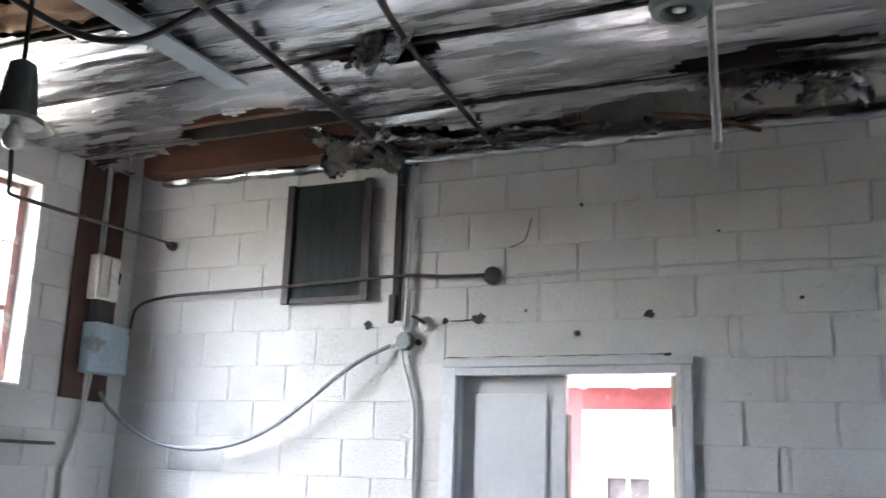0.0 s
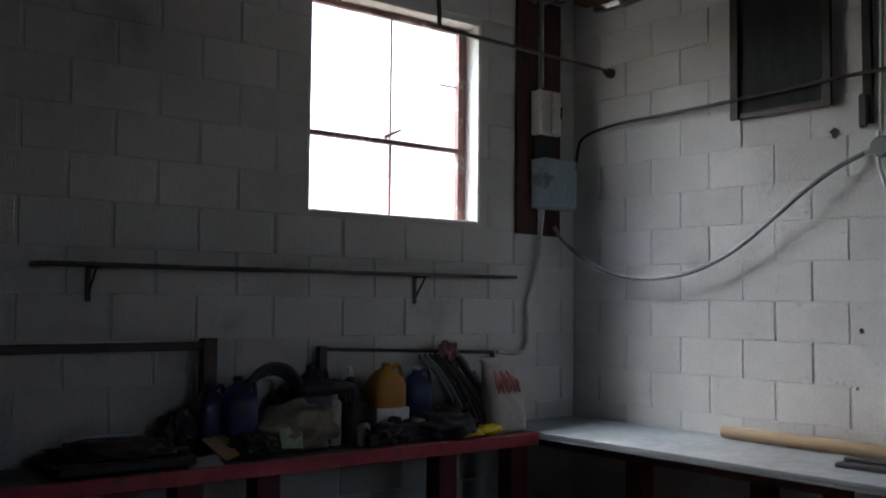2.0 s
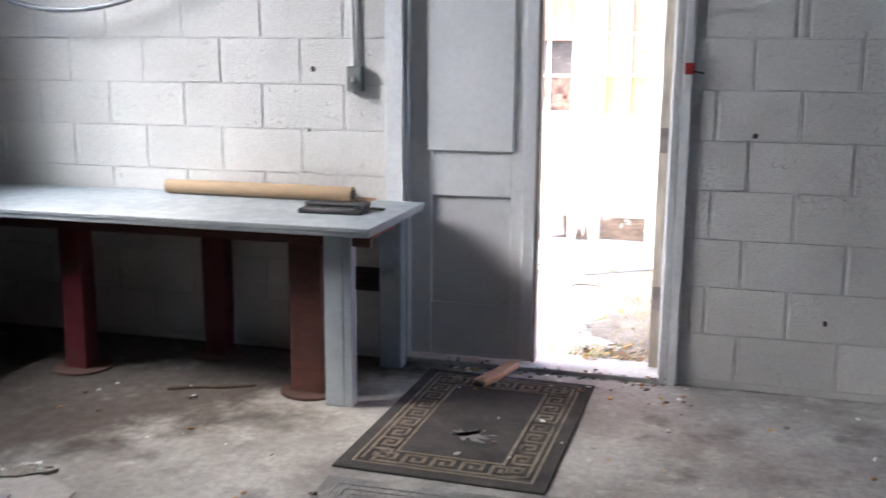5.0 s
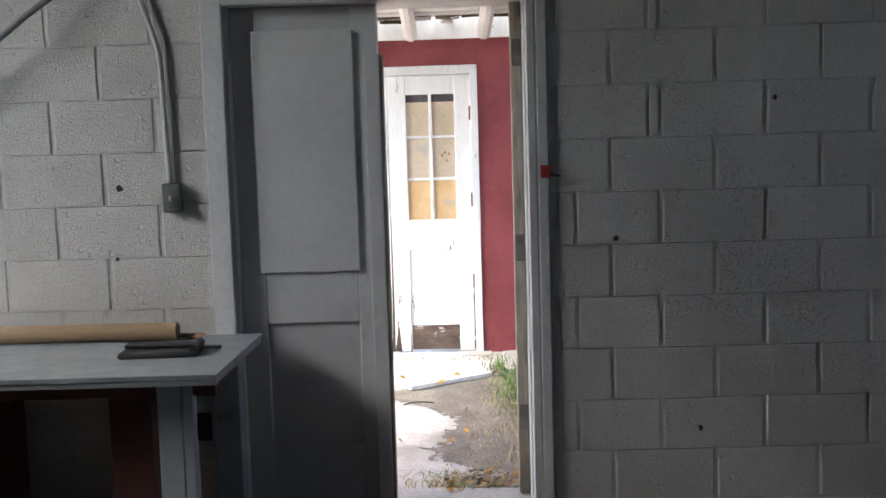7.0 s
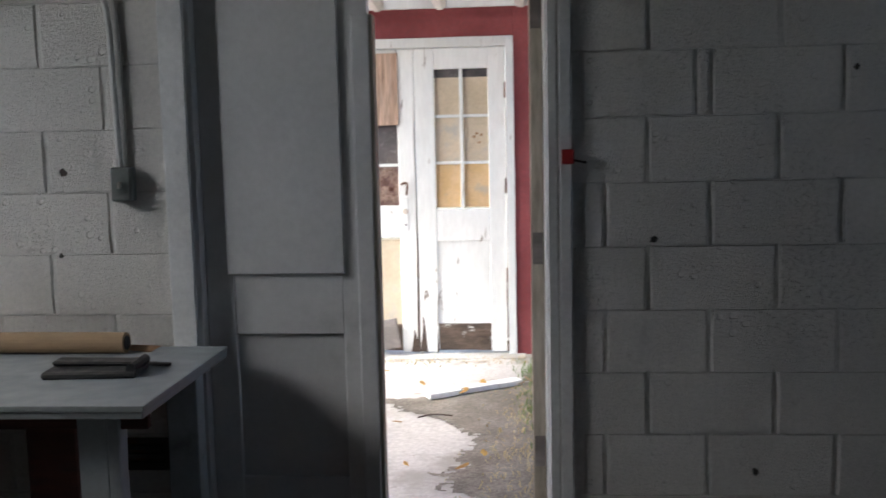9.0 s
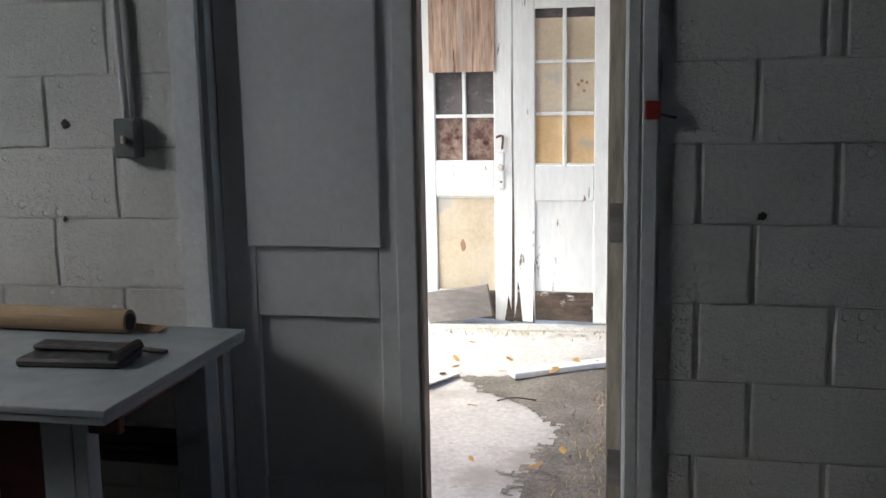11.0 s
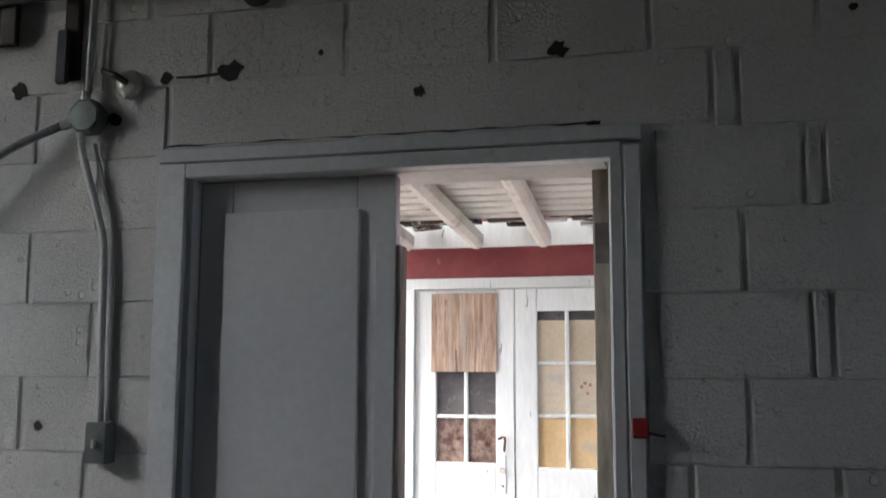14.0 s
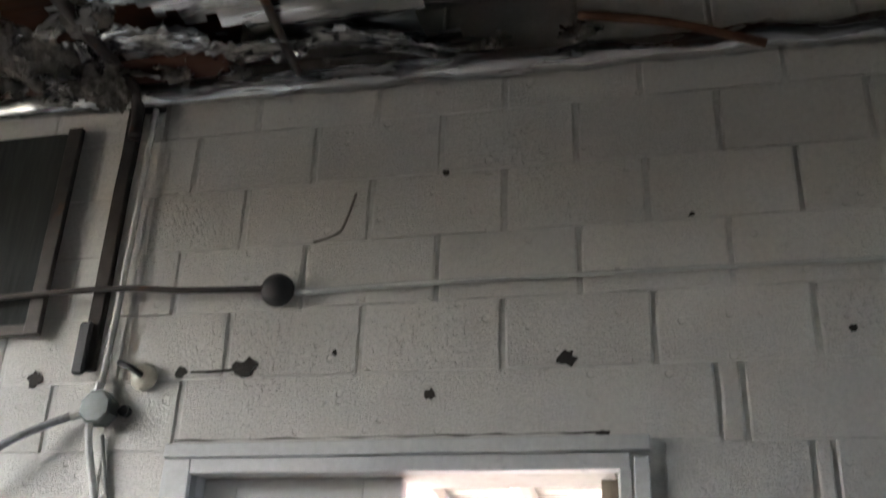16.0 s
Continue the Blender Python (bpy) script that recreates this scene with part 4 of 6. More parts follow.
for a, b in zip(rings, rings[1:]):
    for k in range(28):
        wb.faces.new((a[k], a[(k + 1) % 28], b[(k + 1) % 28], b[k]))
wb.faces.new(rings[0][::-1]), wb.faces.new(rings[-1])
part("bag", wb, M_BAGWHITE, white, smooth=True)
rp = bmesh.new()
for k in range(9):
    y = -0.10 + 0.02 * k
    tube([(0.083 - 0.004 * (k % 3), y, 0.225 + 0.01 * (k % 2)), (0.068, y - 0.014, 0.29), (0.038, y * 0.72 - 0.03, 0.345 - 0.012 * (k % 3))], 0.007, 5, rp, 0.5)
part("print", rp, M_BAGRED, white, "faded red print")
tie = thing("strap_bundle", "bundle of dark straps and hoses leaning on the wall", "straps", (-3.98, 4.03, BT))
for k in range(9):
    y = -0.12 + 0.035 * k
    part("strap", tube(spline([(0.16 - 0.02 * (k % 3), y + 0.10, 0.012), (0.10, y + 0.06, 0.17), (0.0, y + rng.uniform(-0.03, 0.03), 0.33), (-0.06, y - 0.06, 0.43), (-0.02, y - 0.02, 0.36)], 4), 0.012 + 0.004 * (k % 2), 7), rng.choice([M_BLACK, M_DARKIRON, M_GREYSTEEL, M_BLACK]), tie)
part("rag", blob((0.05, 0.06, 0.05), 0.5, 8, 3, m=Matrix.Translation((-0.05, 0.02, 0.45))), M_BAGRED, tie, "faded red rag")
glove = thing("yellow_gloves", "pair of yellow work gloves on the bench", "gloves", (-3.79, 4.10, BT))
part("cuff", blob((0.06, 0.085, 0.034), 0.25, 3, 3, flat=-0.8, m=Matrix.Translation((0, 0.05, 0.028))), M_LEMON, glove, smooth=True)
part("fingers", blob((0.035, 0.16, 0.022), 0.35, 5, 3, flat=-0.8, m=Matrix.Translation((0.01, -0.12, 0.018))), M_LEMON, glove, smooth=True)
coil = thing("hose_coil", "loop of black hose standing behind a sack", "hose", (-3.99, 2.90, BT))
for k in range(3):
    part("loop", tube([(0.02 * k, 0.15 * math.cos(a), 0.235 + 0.14 * math.sin(a) + 0.02 * k) for a in [2 * math.pi * i / 22 for i in range(23)]], 0.016, 7), M_BLACK, coil)
part("support", box(-0.02, 0.07, -0.05, 0.05, 0, 0.09, 0.006), M_BLACK, coil)
for k, (x, y, h, c) in enumerate([(-3.91, 3.32, 0.22, M_DARKIRON), (-3.96, 3.25, 0.27, M_BUCKET), (-3.86, 3.36, 0.13, M_BUCKET), (-4.05, 3.40, 0.38, M_DARKIRON), (-3.90, 3.44, 0.10, M_NAVY)]):
    can = thing("spray_can", "small dirty can or bottle on the bench", "can", (x, y, BT), group="cans on the bench")
    part("body", lathe([(0.034, 0), (0.036, 0.006), (0.036, h * 0.74), (0.026, h * 0.84), (0.014, h * 0.87)], 16), c, can)
    part("cap", lathe([(0.016, h * 0.871), (0.016, h * 0.99), (0.012, h)], 12), M_WHITEPLASTIC if k % 2 else M_BLACK, can)
for k, (x, y, sx, sy, sz, c) in enumerate([(-4.06, 3.02, 0.07, 0.10, 0.15, M_BLACK), (-3.99, 3.36, 0.06, 0.08, 0.17, M_BLACK), (-4.05, 3.68, 0.07, 0.09, 0.16, M_NAVY), (-3.90, 3.97, 0.08, 0.10, 0.10, M_DARKIRON),
                                           (-3.86, 2.74, 0.09, 0.10, 0.06, M_BLACK), (-4.02, 4.20, 0.06, 0.10, 0.17, M_GREYSTEEL), (-3.83, 3.50, 0.07, 0.10, 0.055, M_BLACK), (-4.04, 2.45, 0.06, 0.09, 0.12, M_BLACK)]):
    rag = thing("dark_rag", "crumpled dark oily rag among bench clutter", "rag", (x, y, BT), group="dark rags on the bench")
    part("cloth", blob((sx, sy, sz), 0.55, 40 + k, 4, flat=-0.75, m=Matrix.Translation((0, 0, sz * 0.76)), freq=2.4), c, rag)
for k in range(16):
    r = random.Random(300 + k)
    x, y = r.uniform(-3.94, -3.81), 3.36 + 0.045 * k + r.uniform(-0.02, 0.02)
    tool = thing("hand_tool", "dark greasy hand tool in the bench jumble", "tool", (x, y, BT), r.uniform(0, 180), group="tools in the jumble")
    ln, hh = r.uniform(0.10, 0.19), r.uniform(0.02, 0.085)
    part("shaft", tube(spline([(-ln * 0.5, 0, 0.012), (0, r.uniform(-0.02, 0.02), 0.012 + hh), (ln * 0.5, 0.01, 0.014 + hh * 0.7)], 4), r.uniform(0.007, 0.011), 7), r.choice([M_DARKIRON, M_GREYSTEEL, M_BLACK]), tool)
    part("grip", rough_board(-ln * 0.75, -ln * 0.35, -0.018, 0.018, 0.0, r.uniform(0.025, 0.06), 0.003, k, 0.006), r.choice([M_BLACK, M_BLACK, M_NAVY, M_BROWNBOARD]), tool)
drill = thing("power_drill", "old dark power drill lying on the bench clutter", "drill", (-3.92, 3.16, BT), 70)
part("motor", tube([(-0.12, 0, 0.29), (-0.10, 0, 0.29), (0.05, 0, 0.30), (0.10, 0, 0.30), (0.15, 0, 0.30)], [0.035, 0.042, 0.042, 0.03, 0.016], 12), M_DARKIRON, drill)
part("grip", tube(spline([(-0.07, 0, 0.27), (-0.09, 0.0, 0.18), (-0.11, 0, 0.09)], 3), 0.024, 8), M_BLACK, drill)
part("stand", box(-0.16, 0.02, -0.05, 0.05, 0.0, 0.10, 0.01), M_BLACK, drill)
case = thing("tool_case", "black folded tarpaulin lump on the bench", "tarpaulin", (-3.84, 3.86, BT))
part("fold", blob((0.13, 0.20, 0.085), 0.35, 6, 4, flat=-0.7, m=Matrix.Translation((0, 0, 0.06))), M_BLACK, case, smooth=True)
tray = thing("dark_tray", "dark plastic sheet and tray on the bench", "tray", (-3.94, 2.12, BT))
part("tray", box(-0.17, 0.18, -0.30, 0.30, 0, 0.05, 0.012), M_BLACK, tray)
part("sheet", blob((0.15, 0.26, 0.05), 0.4, 9, 4, flat=-0.5, m=Matrix.Translation((0, 0.0, 0.075))), M_DARKIRON, tray, smooth=True)
card = thing("card_scrap", "brown card flap on the bench", "card", (-3.87, 2.60, BT))
part("flap", outline([(-0.09, -0.06), (0.07, -0.08), (0.09, 0.05), (-0.06, 0.07)], 0.006, Matrix.Translation((0, 0, 0.055)) @ Euler((radians(14), radians(28), radians(35))).to_matrix().to_4x4(), 0.008, 1), M_CARD, card)
part("fold", box(-0.06, 0.02, -0.05, 0.05, 0, 0.03, 0.004), M_CARD, card)
paper = thing("paper_sheet", "creased white paper lying on the bench edge", "paper", (-3.77, 2.46, BT))
part("sheet", outline([(-0.07, -0.07), (0.05, -0.09), (0.08, 0.06), (-0.05, 0.08)], 0.004, Matrix.Translation((0, 0, 0.012)) @ Euler((radians(6), radians(9), 0)).to_matrix().to_4x4(), 0.01, 3), M_WHITEPLASTIC, paper)
rack = thing("metal_rack", "dark angle-iron frame standing on the bench against the wall", "rack", (-4.06, 0, BT))
part("post", box(-0.03, 0.03, 2.565, 2.635, 0, 0.545, 0.004), M_DARKIRON, rack)
part("post", box(-0.03, 0.03, 1.55, 1.61, 0, 0.545, 0.004), M_DARKIRON, rack)
part("rail", box(-0.02, 0.02, 1.611, 2.564, 0.49, 0.53, 0.004), M_DARKIRON, rack)
rail = thing("metal_rail", "thin dark iron rail on posts along the wall", "rail", (-4.10, 0, BT))
part("rod", tube([(0, 3.26, 0.475), (0, 3.8, 0.455), (0, 4.45, 0.43)], 0.010, 7), M_DARKIRON, rail)
part("post", box(-0.02, 0.02, 3.23, 3.28, 0, 0.49, 0.004), M_DARKIRON, rail)
part("post", box(-0.012, 0.012, 4.43, 4.455, 0, 0.43, 0.003), M_DARKIRON, rail)

# ---- things on the grey table ----
roll = thing("paper_roll", "long roll of brown kraft paper against the wall", "paper roll", (0, 0, TZ))
rb = bmesh.new()
tube([(-2.93, 5.085, 0.036), (-2.6, 5.083, 0.037), (-2.3, 5.082, 0.037), (-1.965, 5.075, 0.036)], [0.033, 0.035, 0.0355, 0.035], 20, rb)
part("roll", rb, M_KRAFT, roll, smooth=False)
part("core", lathe([(0.024, 0), (0.024, 0.004)], 14, at=(-1.9655, 5.075, 0.036), m=Euler((0, radians(90), 0)).to_matrix().to_4x4()), M_BLACK, roll)
part("loose_edge", outline([(-0.05, -0.012), (0.05, -0.016), (0.075, 0.014), (-0.05, 0.012)], 0.002, Matrix.Translation((-1.93, 5.10, 0.012)) @ Euler((radians(35), 0, radians(-14))).to_matrix().to_4x4()), M_CARD, roll)
folder = thing("black_folder", "folded black plastic case on the table", "case", (-1.94, 4.79, TZ), 4)
part("case", box(-0.145, 0.14, -0.075, 0.06, 0.0, 0.022, 0.006), M_BLACK, folder)
part("flap", box(-0.14, 0.13, 0.0, 0.068, 0.0225, 0.036, 0.005, Euler((0, radians(1.5), 0)).to_matrix().to_4x4()), M_BLACK, folder)
part("roll", tube([(0.125, -0.07, 0.028), (0.128, 0.06, 0.03)], 0.016, 8), M_BLACK, folder)
knife = thing("pocket_knife", "small folding knife with an orange handle", "knife", (-1.83, 4.90, TZ), -12)
part("handle", tube(spline([(-0.09, 0.0, 0.009), (-0.04, 0.012, 0.012), (0.0, 0.0, 0.010)], 4), 0.009, 7), M_ORANGE, knife)
part("blade", box(0.0, 0.085, -0.012, 0.008, 0.002, 0.012, 0.003), M_DARKIRON, knife)

# ---- things on the floor ----
pail = thing("plastic_bucket", "dirty white plastic bucket with a blue label", "bucket", (-3.47, 3.49, 0))
part("shell", lathe([(0.128, 0.0), (0.133, 0.008), (0.150, 0.30), (0.158, 0.302), (0.158, 0.318), (0.152, 0.32), (0.152, 0.345), (0.160, 0.347), (0.160, 0.362), (0.148, 0.362), (0.140, 0.30), (0.124, 0.01), (0.02, 0.008)], 36), M_BUCKET, pail, smooth=False)
lb = bmesh.new()
prev = None
for k in range(11):
    a = radians(-75 + 7.2 * k)
    r0, r1 = 0.1425, 0.1495
    cur = (lb.verts.new((r0 * math.cos(a), r0 * math.sin(a), 0.105)), lb.verts.new((r1 * math.cos(a), r1 * math.sin(a), 0.235)))
    if prev:
        lb.faces.new((prev[0], cur[0], cur[1], prev[1]))
    prev = cur
part("label", lb, M_LABELBLUE, pail, "blue printed label")
tx = bmesh.new()
for k in range(8):
    a = radians(-62 + 6 * k)
    slab(tx, -0.006, 0.006, -0.0015, 0.0015, -0.006, 0.006, 0, Matrix.Translation((0.149 * math.cos(a), 0.149 * math.sin(a), 0.165)) @ Euler((0, 0, a + radians(90))).to_matrix().to_4x4())
part("print", tx, M_WHITEPLASTIC, pail, "white lettering bars")
part("bail", tube([(0.162 * math.cos(a), 0.162 * math.sin(a), 0.30 - 0.05 * math.sin((a + 1.4) * 1.0)) for a in [radians(-170 + 17 * k) for k in range(11)]], 0.004, 6), M_DARKIRON, pail)
feedbag = thing("feed_bag", "half-full printed tan feed bag leaning behind a bucket", "bag", (-3.58, 3.83, 0))
part("bag", blob((0.13, 0.16, 0.25), 0.18, 14, 4, flat=-0.8, m=Matrix.Translation((0, 0, 0.20)) @ Euler((radians(-8), 0, 0)).to_matrix().to_4x4(), freq=1.8), M_BAGTAN, feedbag, smooth=True)
part("print", tube(spline([(0.10, -0.075, 0.39), (0.135, -0.055, 0.28), (0.14, -0.04, 0.16)], 4), [0.02, 0.022, 0.024, 0.026, 0.024, 0.022, 0.02, 0.018, 0.016], 6), M_GREENPRINT, feedbag, "green printed stripe")

cmu = thing("concrete_block", "single grey hollow concrete block standing on the floor", "block", (-2.94, 3.465, 0), 90)
cb = bmesh.new()
H, A, B, T = 0.20, 0.10, 0.095, 0.042
slab(cb, -A, -A + T, -B, B, 0, H - T, 0.004), slab(cb, A - T, A, -B, B, 0, H - T, 0.004)
slab(cb, -A - 0.001, A + 0.001, -B - 0.001, B + 0.001, H - T, H, 0.006), slab(cb, -A + T, A - T, -B, B, 0.001, T, 0.003)
slab(cb, -A + T, A - T, B - 0.05, B - 0.004, T, H - T, 0)
part("block", cb, M_CMU, cmu)
for k in range(22):
    a, d = rng.uniform(0, 6.3), abs(rng.gauss(0, 0.16))
    x, y = -2.70 + d * math.cos(a), 3.56 + d * 0.6 * math.sin(a)
    s = rng.uniform(0.008, 0.03)
    tagged(link_mesh("rubble", blob((s * 1.3, s, s * 0.45), 0.5, k, 1, flat=-0.5, m=Matrix.Translation((x, y, s * 0.2))), M_CMU if k % 3 else M_WHITEPLASTIC), "small broken mortar crumb on the floor", "rubble", group="rubble")
tagged(link_mesh("rubble_slab", outline(ragged(0.13, 0.05, 26, 0.5, 3), 0.014, Matrix.Translation((-2.66, 3.56, 0.0)) @ Euler((0, 0, radians(30))).to_matrix().to_4x4(), 0.004, 3), M_GRIT), "flat broken mortar slab on the floor", "rubble")

sheet = thing("floor_sheet", "torn grey floor sheet with peeled layers on concrete", "floor sheet", (0, 0, 0.0))
part("base", outline([(-3.46, 2.30), (-3.0, 2.29), (-2.55, 2.28), (-2.25, 2.26), (-2.27, 2.6), (-2.31, 3.0), (-2.36, 3.50), (-2.62, 3.60), (-2.9, 3.52), (-3.2, 3.40), (-3.42, 3.0)], 0.008, Matrix.Identity(4), 0.012, 5), M_SHEET, sheet)
for k, (x, y, rx, ry, turn, mat) in enumerate([(-2.57, 2.58, 0.27, 0.17, 50, M_SHEETDARK), (-2.68, 3.24, 0.20, 0.11, 60, M_SHEETDARK), (-2.86, 2.93, 0.19, 0.09, 55, M_SHEETDARK), (-2.99, 2.72, 0.16, 0.10, 40, M_SHEET), (-2.66, 2.92, 0.13, 0.07, 70, M_SHEET), (-3.0, 3.12, 0.14, 0.07, 30, M_SHEET), (-2.42, 2.98, 0.10, 0.06, 80, M_SHEET)]):
    part("peeled_layer", outline(ragged(rx, ry, 13, 0.28, k + 3), 0.003 + 0.001 * (k % 3), Matrix.Translation((x, y, 0.0085 + 0.0012 * k)) @ Euler((radians(0.6), radians(-0.5), radians(turn))).to_matrix().to_4x4(), 0.008, k), mat, sheet)
ringm = [(-2.56 + 0.075 * math.cos(a) - 0.03 * math.sin(a), 2.62 + 0.06 * math.sin(a) + 0.04 * math.cos(a), 0.0145) for a in [radians(14 * q) for q in range(23)]]
part("stain_ring", tube(ringm, 0.0045, 5, wobble=0.5), M_SHEETDARK, sheet, "raised dark ring in the worn sheet")
for k, (x0, y0, x1, y1, w) in enumerate([(-2.87, 2.40, -2.77, 2.67, 0.020), (-3.09, 2.75, -2.85, 2.83, 0.014), (-2.70, 2.77, -2.61, 3.03, 0.013), (-2.92, 2.62, -3.02, 2.80, 0.010), (-2.62, 3.05, -2.80, 3.10, 0.008)]):
    d = Vector((x1 - x0, y1 - y0, 0))
    side = Vector((-d.y, d.x, 0)).normalized()
    rr = random.Random(k)
    top = [Vector((x0, y0, 0)) + d * q / 8 + side * (w * math.sin(math.pi * q / 8) * rr.uniform(0.6, 1.3) + 0.02 * math.sin(2.4 * math.pi * q / 8)) for q in range(9)]
    low = [Vector((x0, y0, 0)) + d * q / 8 - side * (w * 0.5 * math.sin(math.pi * q / 8) * rr.uniform(0.5, 1.3) - 0.02 * math.sin(2.4 * math.pi * q / 8)) for q in range(7, 0, -1)]
    part("tear", outline([(p.x, p.y) for p in top + low], 0.0022, Matrix.Translation((0, 0, 0.0165)), 0.002, k), M_BLACK, sheet, "dark open tear")
for k, (x, y, c) in enumerate([(-3.06, 2.45, M_WHITEPLASTIC), (-2.45, 2.78, M_WHITEPLASTIC), (-2.50, 2.86, M_BAGRED), (-2.69, 2.34, M_CARD), (-2.95, 3.30, M_REDEDGE), (-2.30, 2.9, M_WHITEPLASTIC)]):
    tagged(link_mesh("litter", blob((0.034, 0.024, 0.009), 0.9, k, 3, flat=-0.5, m=Matrix.Translation((x, y, 0.018)) @ Euler((0.15, 0.1, k)).to_matrix().to_4x4()), c), "scrap of litter on the floor sheet", "litter", group="litter")
lump = thing("tarp_lump", "dusty grey-green tarpaulin heap by a bench post", "tarpaulin", (-3.42, 2.13, 0))
part("cloth", blob((0.13, 0.17, 0.08), 0.26, 17, 4, flat=-0.6, m=Matrix.Translation((0, 0, 0.049))), M_GREYBOARD, lump, smooth=True)

# the doormat with its key pattern
mat1 = thing("door_mat", "dark brown doormat with a tan Greek key border", "doormat", (-1.225, 4.50, 0.0), -1.5)
HX, HY = 0.385, 0.575
part("backing", box(-HX, HX, -HY, HY, 0.0, 0.009, 0.003), M_RUG, mat1)


def band(bm, x0, x1, y0, y1, z=0.0092, h=0.0022):
    slab(bm, x0, x1, y0, y1, z, z + h, 0)


kb = bmesh.new()
for inset, w in ((0.052, 0.010), (0.178, 0.012)):
    x, y = HX - inset, HY - inset
    band(kb, -x, x, y - w, y), band(kb, -x, x, -y, -y + w), band(kb, -x, -x + w, -y + w, y - w), band(kb, x - w, x, -y + w, y - w)
part("border_line", kb, M_RUGKEY, mat1)
MEANDER = [(0, 0, 1, 0.14), (0, 0, 0.14, 1), (0, 0.86, 0.8, 1), (0.66, 0.3, 0.8, 1), (0.3, 0.3, 0.8, 0.44), (0.3, 0.3, 0.44, 0.7)]


def key_row(cx, cy, dx, dy, count, cell):
    for k in range(count):
        bm = bmesh.new()
        for a, b, c, d in MEANDER:
            p = [(a, b), (c, d)]
            q = []
            for s, t in p:
                along, across = (k + s) * cell - count * cell / 2, (t - 0.5) * 0.092
                q.append((cx + along * dx - across * dy, cy + along * dy + across * dx))
            band(bm, min(q[0][0], q[1][0]), max(q[0][0], q[1][0]), min(q[0][1], q[1][1]), max(q[0][1], q[1][1]))
        part("key_pattern", bm, M_RUGKEY, mat1)


key_row(0, -HY + 0.121, 1, 0, 5, 0.108)
key_row(0, HY - 0.121, -1, 0, 5, 0.108)
key_row(HX - 0.121, 0, 0, 1, 9, 0.108)
key_row(-HX + 0.121, 0, 0, -1, 9, 0.108)
part("dust_patch", outline(ragged(0.065, 0.05, 44, 0.7, 4), 0.001, Matrix.Translation((0.02, -0.16, 0.0092)), 0, 4), M_RUG2, mat1, "pale dusty footprint")
rug = thing("faded_rug", "flat faded grey rug on the concrete floor", "rug", (0, 0, 0))
part("rug", rough_board(-1.60, -0.80, 2.55, 3.855, 0.0005, 0.008, 0.002, 50, 0.002), M_RUG2, rug)
rl = bmesh.new()
for k in range(3):
    o = 0.05 + 0.035 * k
    band(rl, -1.60 + o, -0.80 - o, 3.855 - o - 0.008, 3.855 - o, 0.0095, 0.0015)
    band(rl, -1.60 + o, -1.60 + o + 0.008, 2.6, 3.847 - o, 0.0095, 0.0015)
part("border_line", rl, M_RUGLINE, rug)
wedge = thing("wood_splint", "split piece of raw wood lying on the doormat", "wood piece", (-1.27, 5.04, 0.012), 76)
part("splint", rough_board(-0.17, 0.17, -0.035, 0.03, 0.004, 0.032, 0.008, 60, 0.006), M_FRESHWOOD, wedge)
part("knot", blob((0.03, 0.026, 0.018), 0.4, 3, 2, m=Matrix.Translation((-0.155, 0.0, 0.02))), M_ROT, wedge)
for k in range(150):
    zone = k % 3
    if zone == 0:
        x, y = rng.uniform(-1.6, -0.4), rng.gauss(5.05, 0.13)
    elif zone == 1:
        x, y = rng.uniform(-3.4, -1.0), rng.uniform(2.5, 4.6)
    else:
        x, y = rng.uniform(-1.0, 1.0), rng.uniform(3.6, 5.12)
    y = min(y, 5.15)
    s = rng.uniform(0.004, 0.012)
    on_mat = -1.62 < x < -0.83 and 3.92 < y < 5.08
    onr = -1.62 < x < -0.78 and 2.5 < y < 3.87
    tagged(link_mesh("floor_crumb", blob((s * 1.6, s, s * 0.5), 0.5, k, 1, m=Matrix.Translation((x, y, (0.012 if on_mat else 0.009 if onr else 0.0) + s * 0.4)) @ Euler((0, 0, k)).to_matrix().to_4x4()),
                     rng.choice([M_ROT, M_CMU, M_LEAF, M_WHITEPLASTIC, M_CARD])), "tiny crumb of debris on the floor", "debris", group="debris crumbs")

for k in range(90):
    r = random.Random(900 + k)
    x, y, q = r.uniform(-1.55, -0.52), 5.185 + r.gauss(0, 0.022), r.uniform(0.003, 0.010)
    tagged(link_mesh("threshold_crumb", blob((q * 1.5, q, q * 0.4), 0.6, k, 1, m=Matrix.Translation((x, min(y, 5.24), (0.022 if y > 5.19 else 0.0) + q * 0.3)) @ Euler((0, 0, k)).to_matrix().to_4x4()), r.choice([M_ROT, M_ROT, M_HOLE, M_CARD, M_CMU])),
           "dark crumb of rot and leaf on the threshold", "debris", group="threshold debris")

# ---- hanging from the ceiling ----
pend = thing("pendant_lamp", "old dark metal pendant lampholder with a frosted bulb", "lamp", (-2.55, 2.77, 2.77))
part("cord", tube([(0.0, 0, 0.62), (0.0, 0, 0.27)], 0.010, 7), M_DARKIRON, pend)
part("holder", lathe([(0.028, 0.285), (0.05, 0.27), (0.062, 0.20), (0.075, 0.06), (0.098, 0.045), (0.10, 0.03), (0.03, 0.03)], 24), M_GREYSTEEL, pend, smooth=False)
part("shade", lathe([(0.05, 0.07), (0.11, 0.045), (0.145, 0.02), (0.14, 0.016), (0.105, 0.04), (0.05, 0.06)], 32, at=(0, 0, 0)), M_CREAM, pend, "shallow cream enamel reflector")
part("bulb", lathe([(0.012, 0.035), (0.022, 0.02), (0.038, -0.012), (0.042, -0.035), (0.034, -0.06), (0.012, -0.075)], 20), M_BULB, pend, "frosted glass bulb", smooth=True)
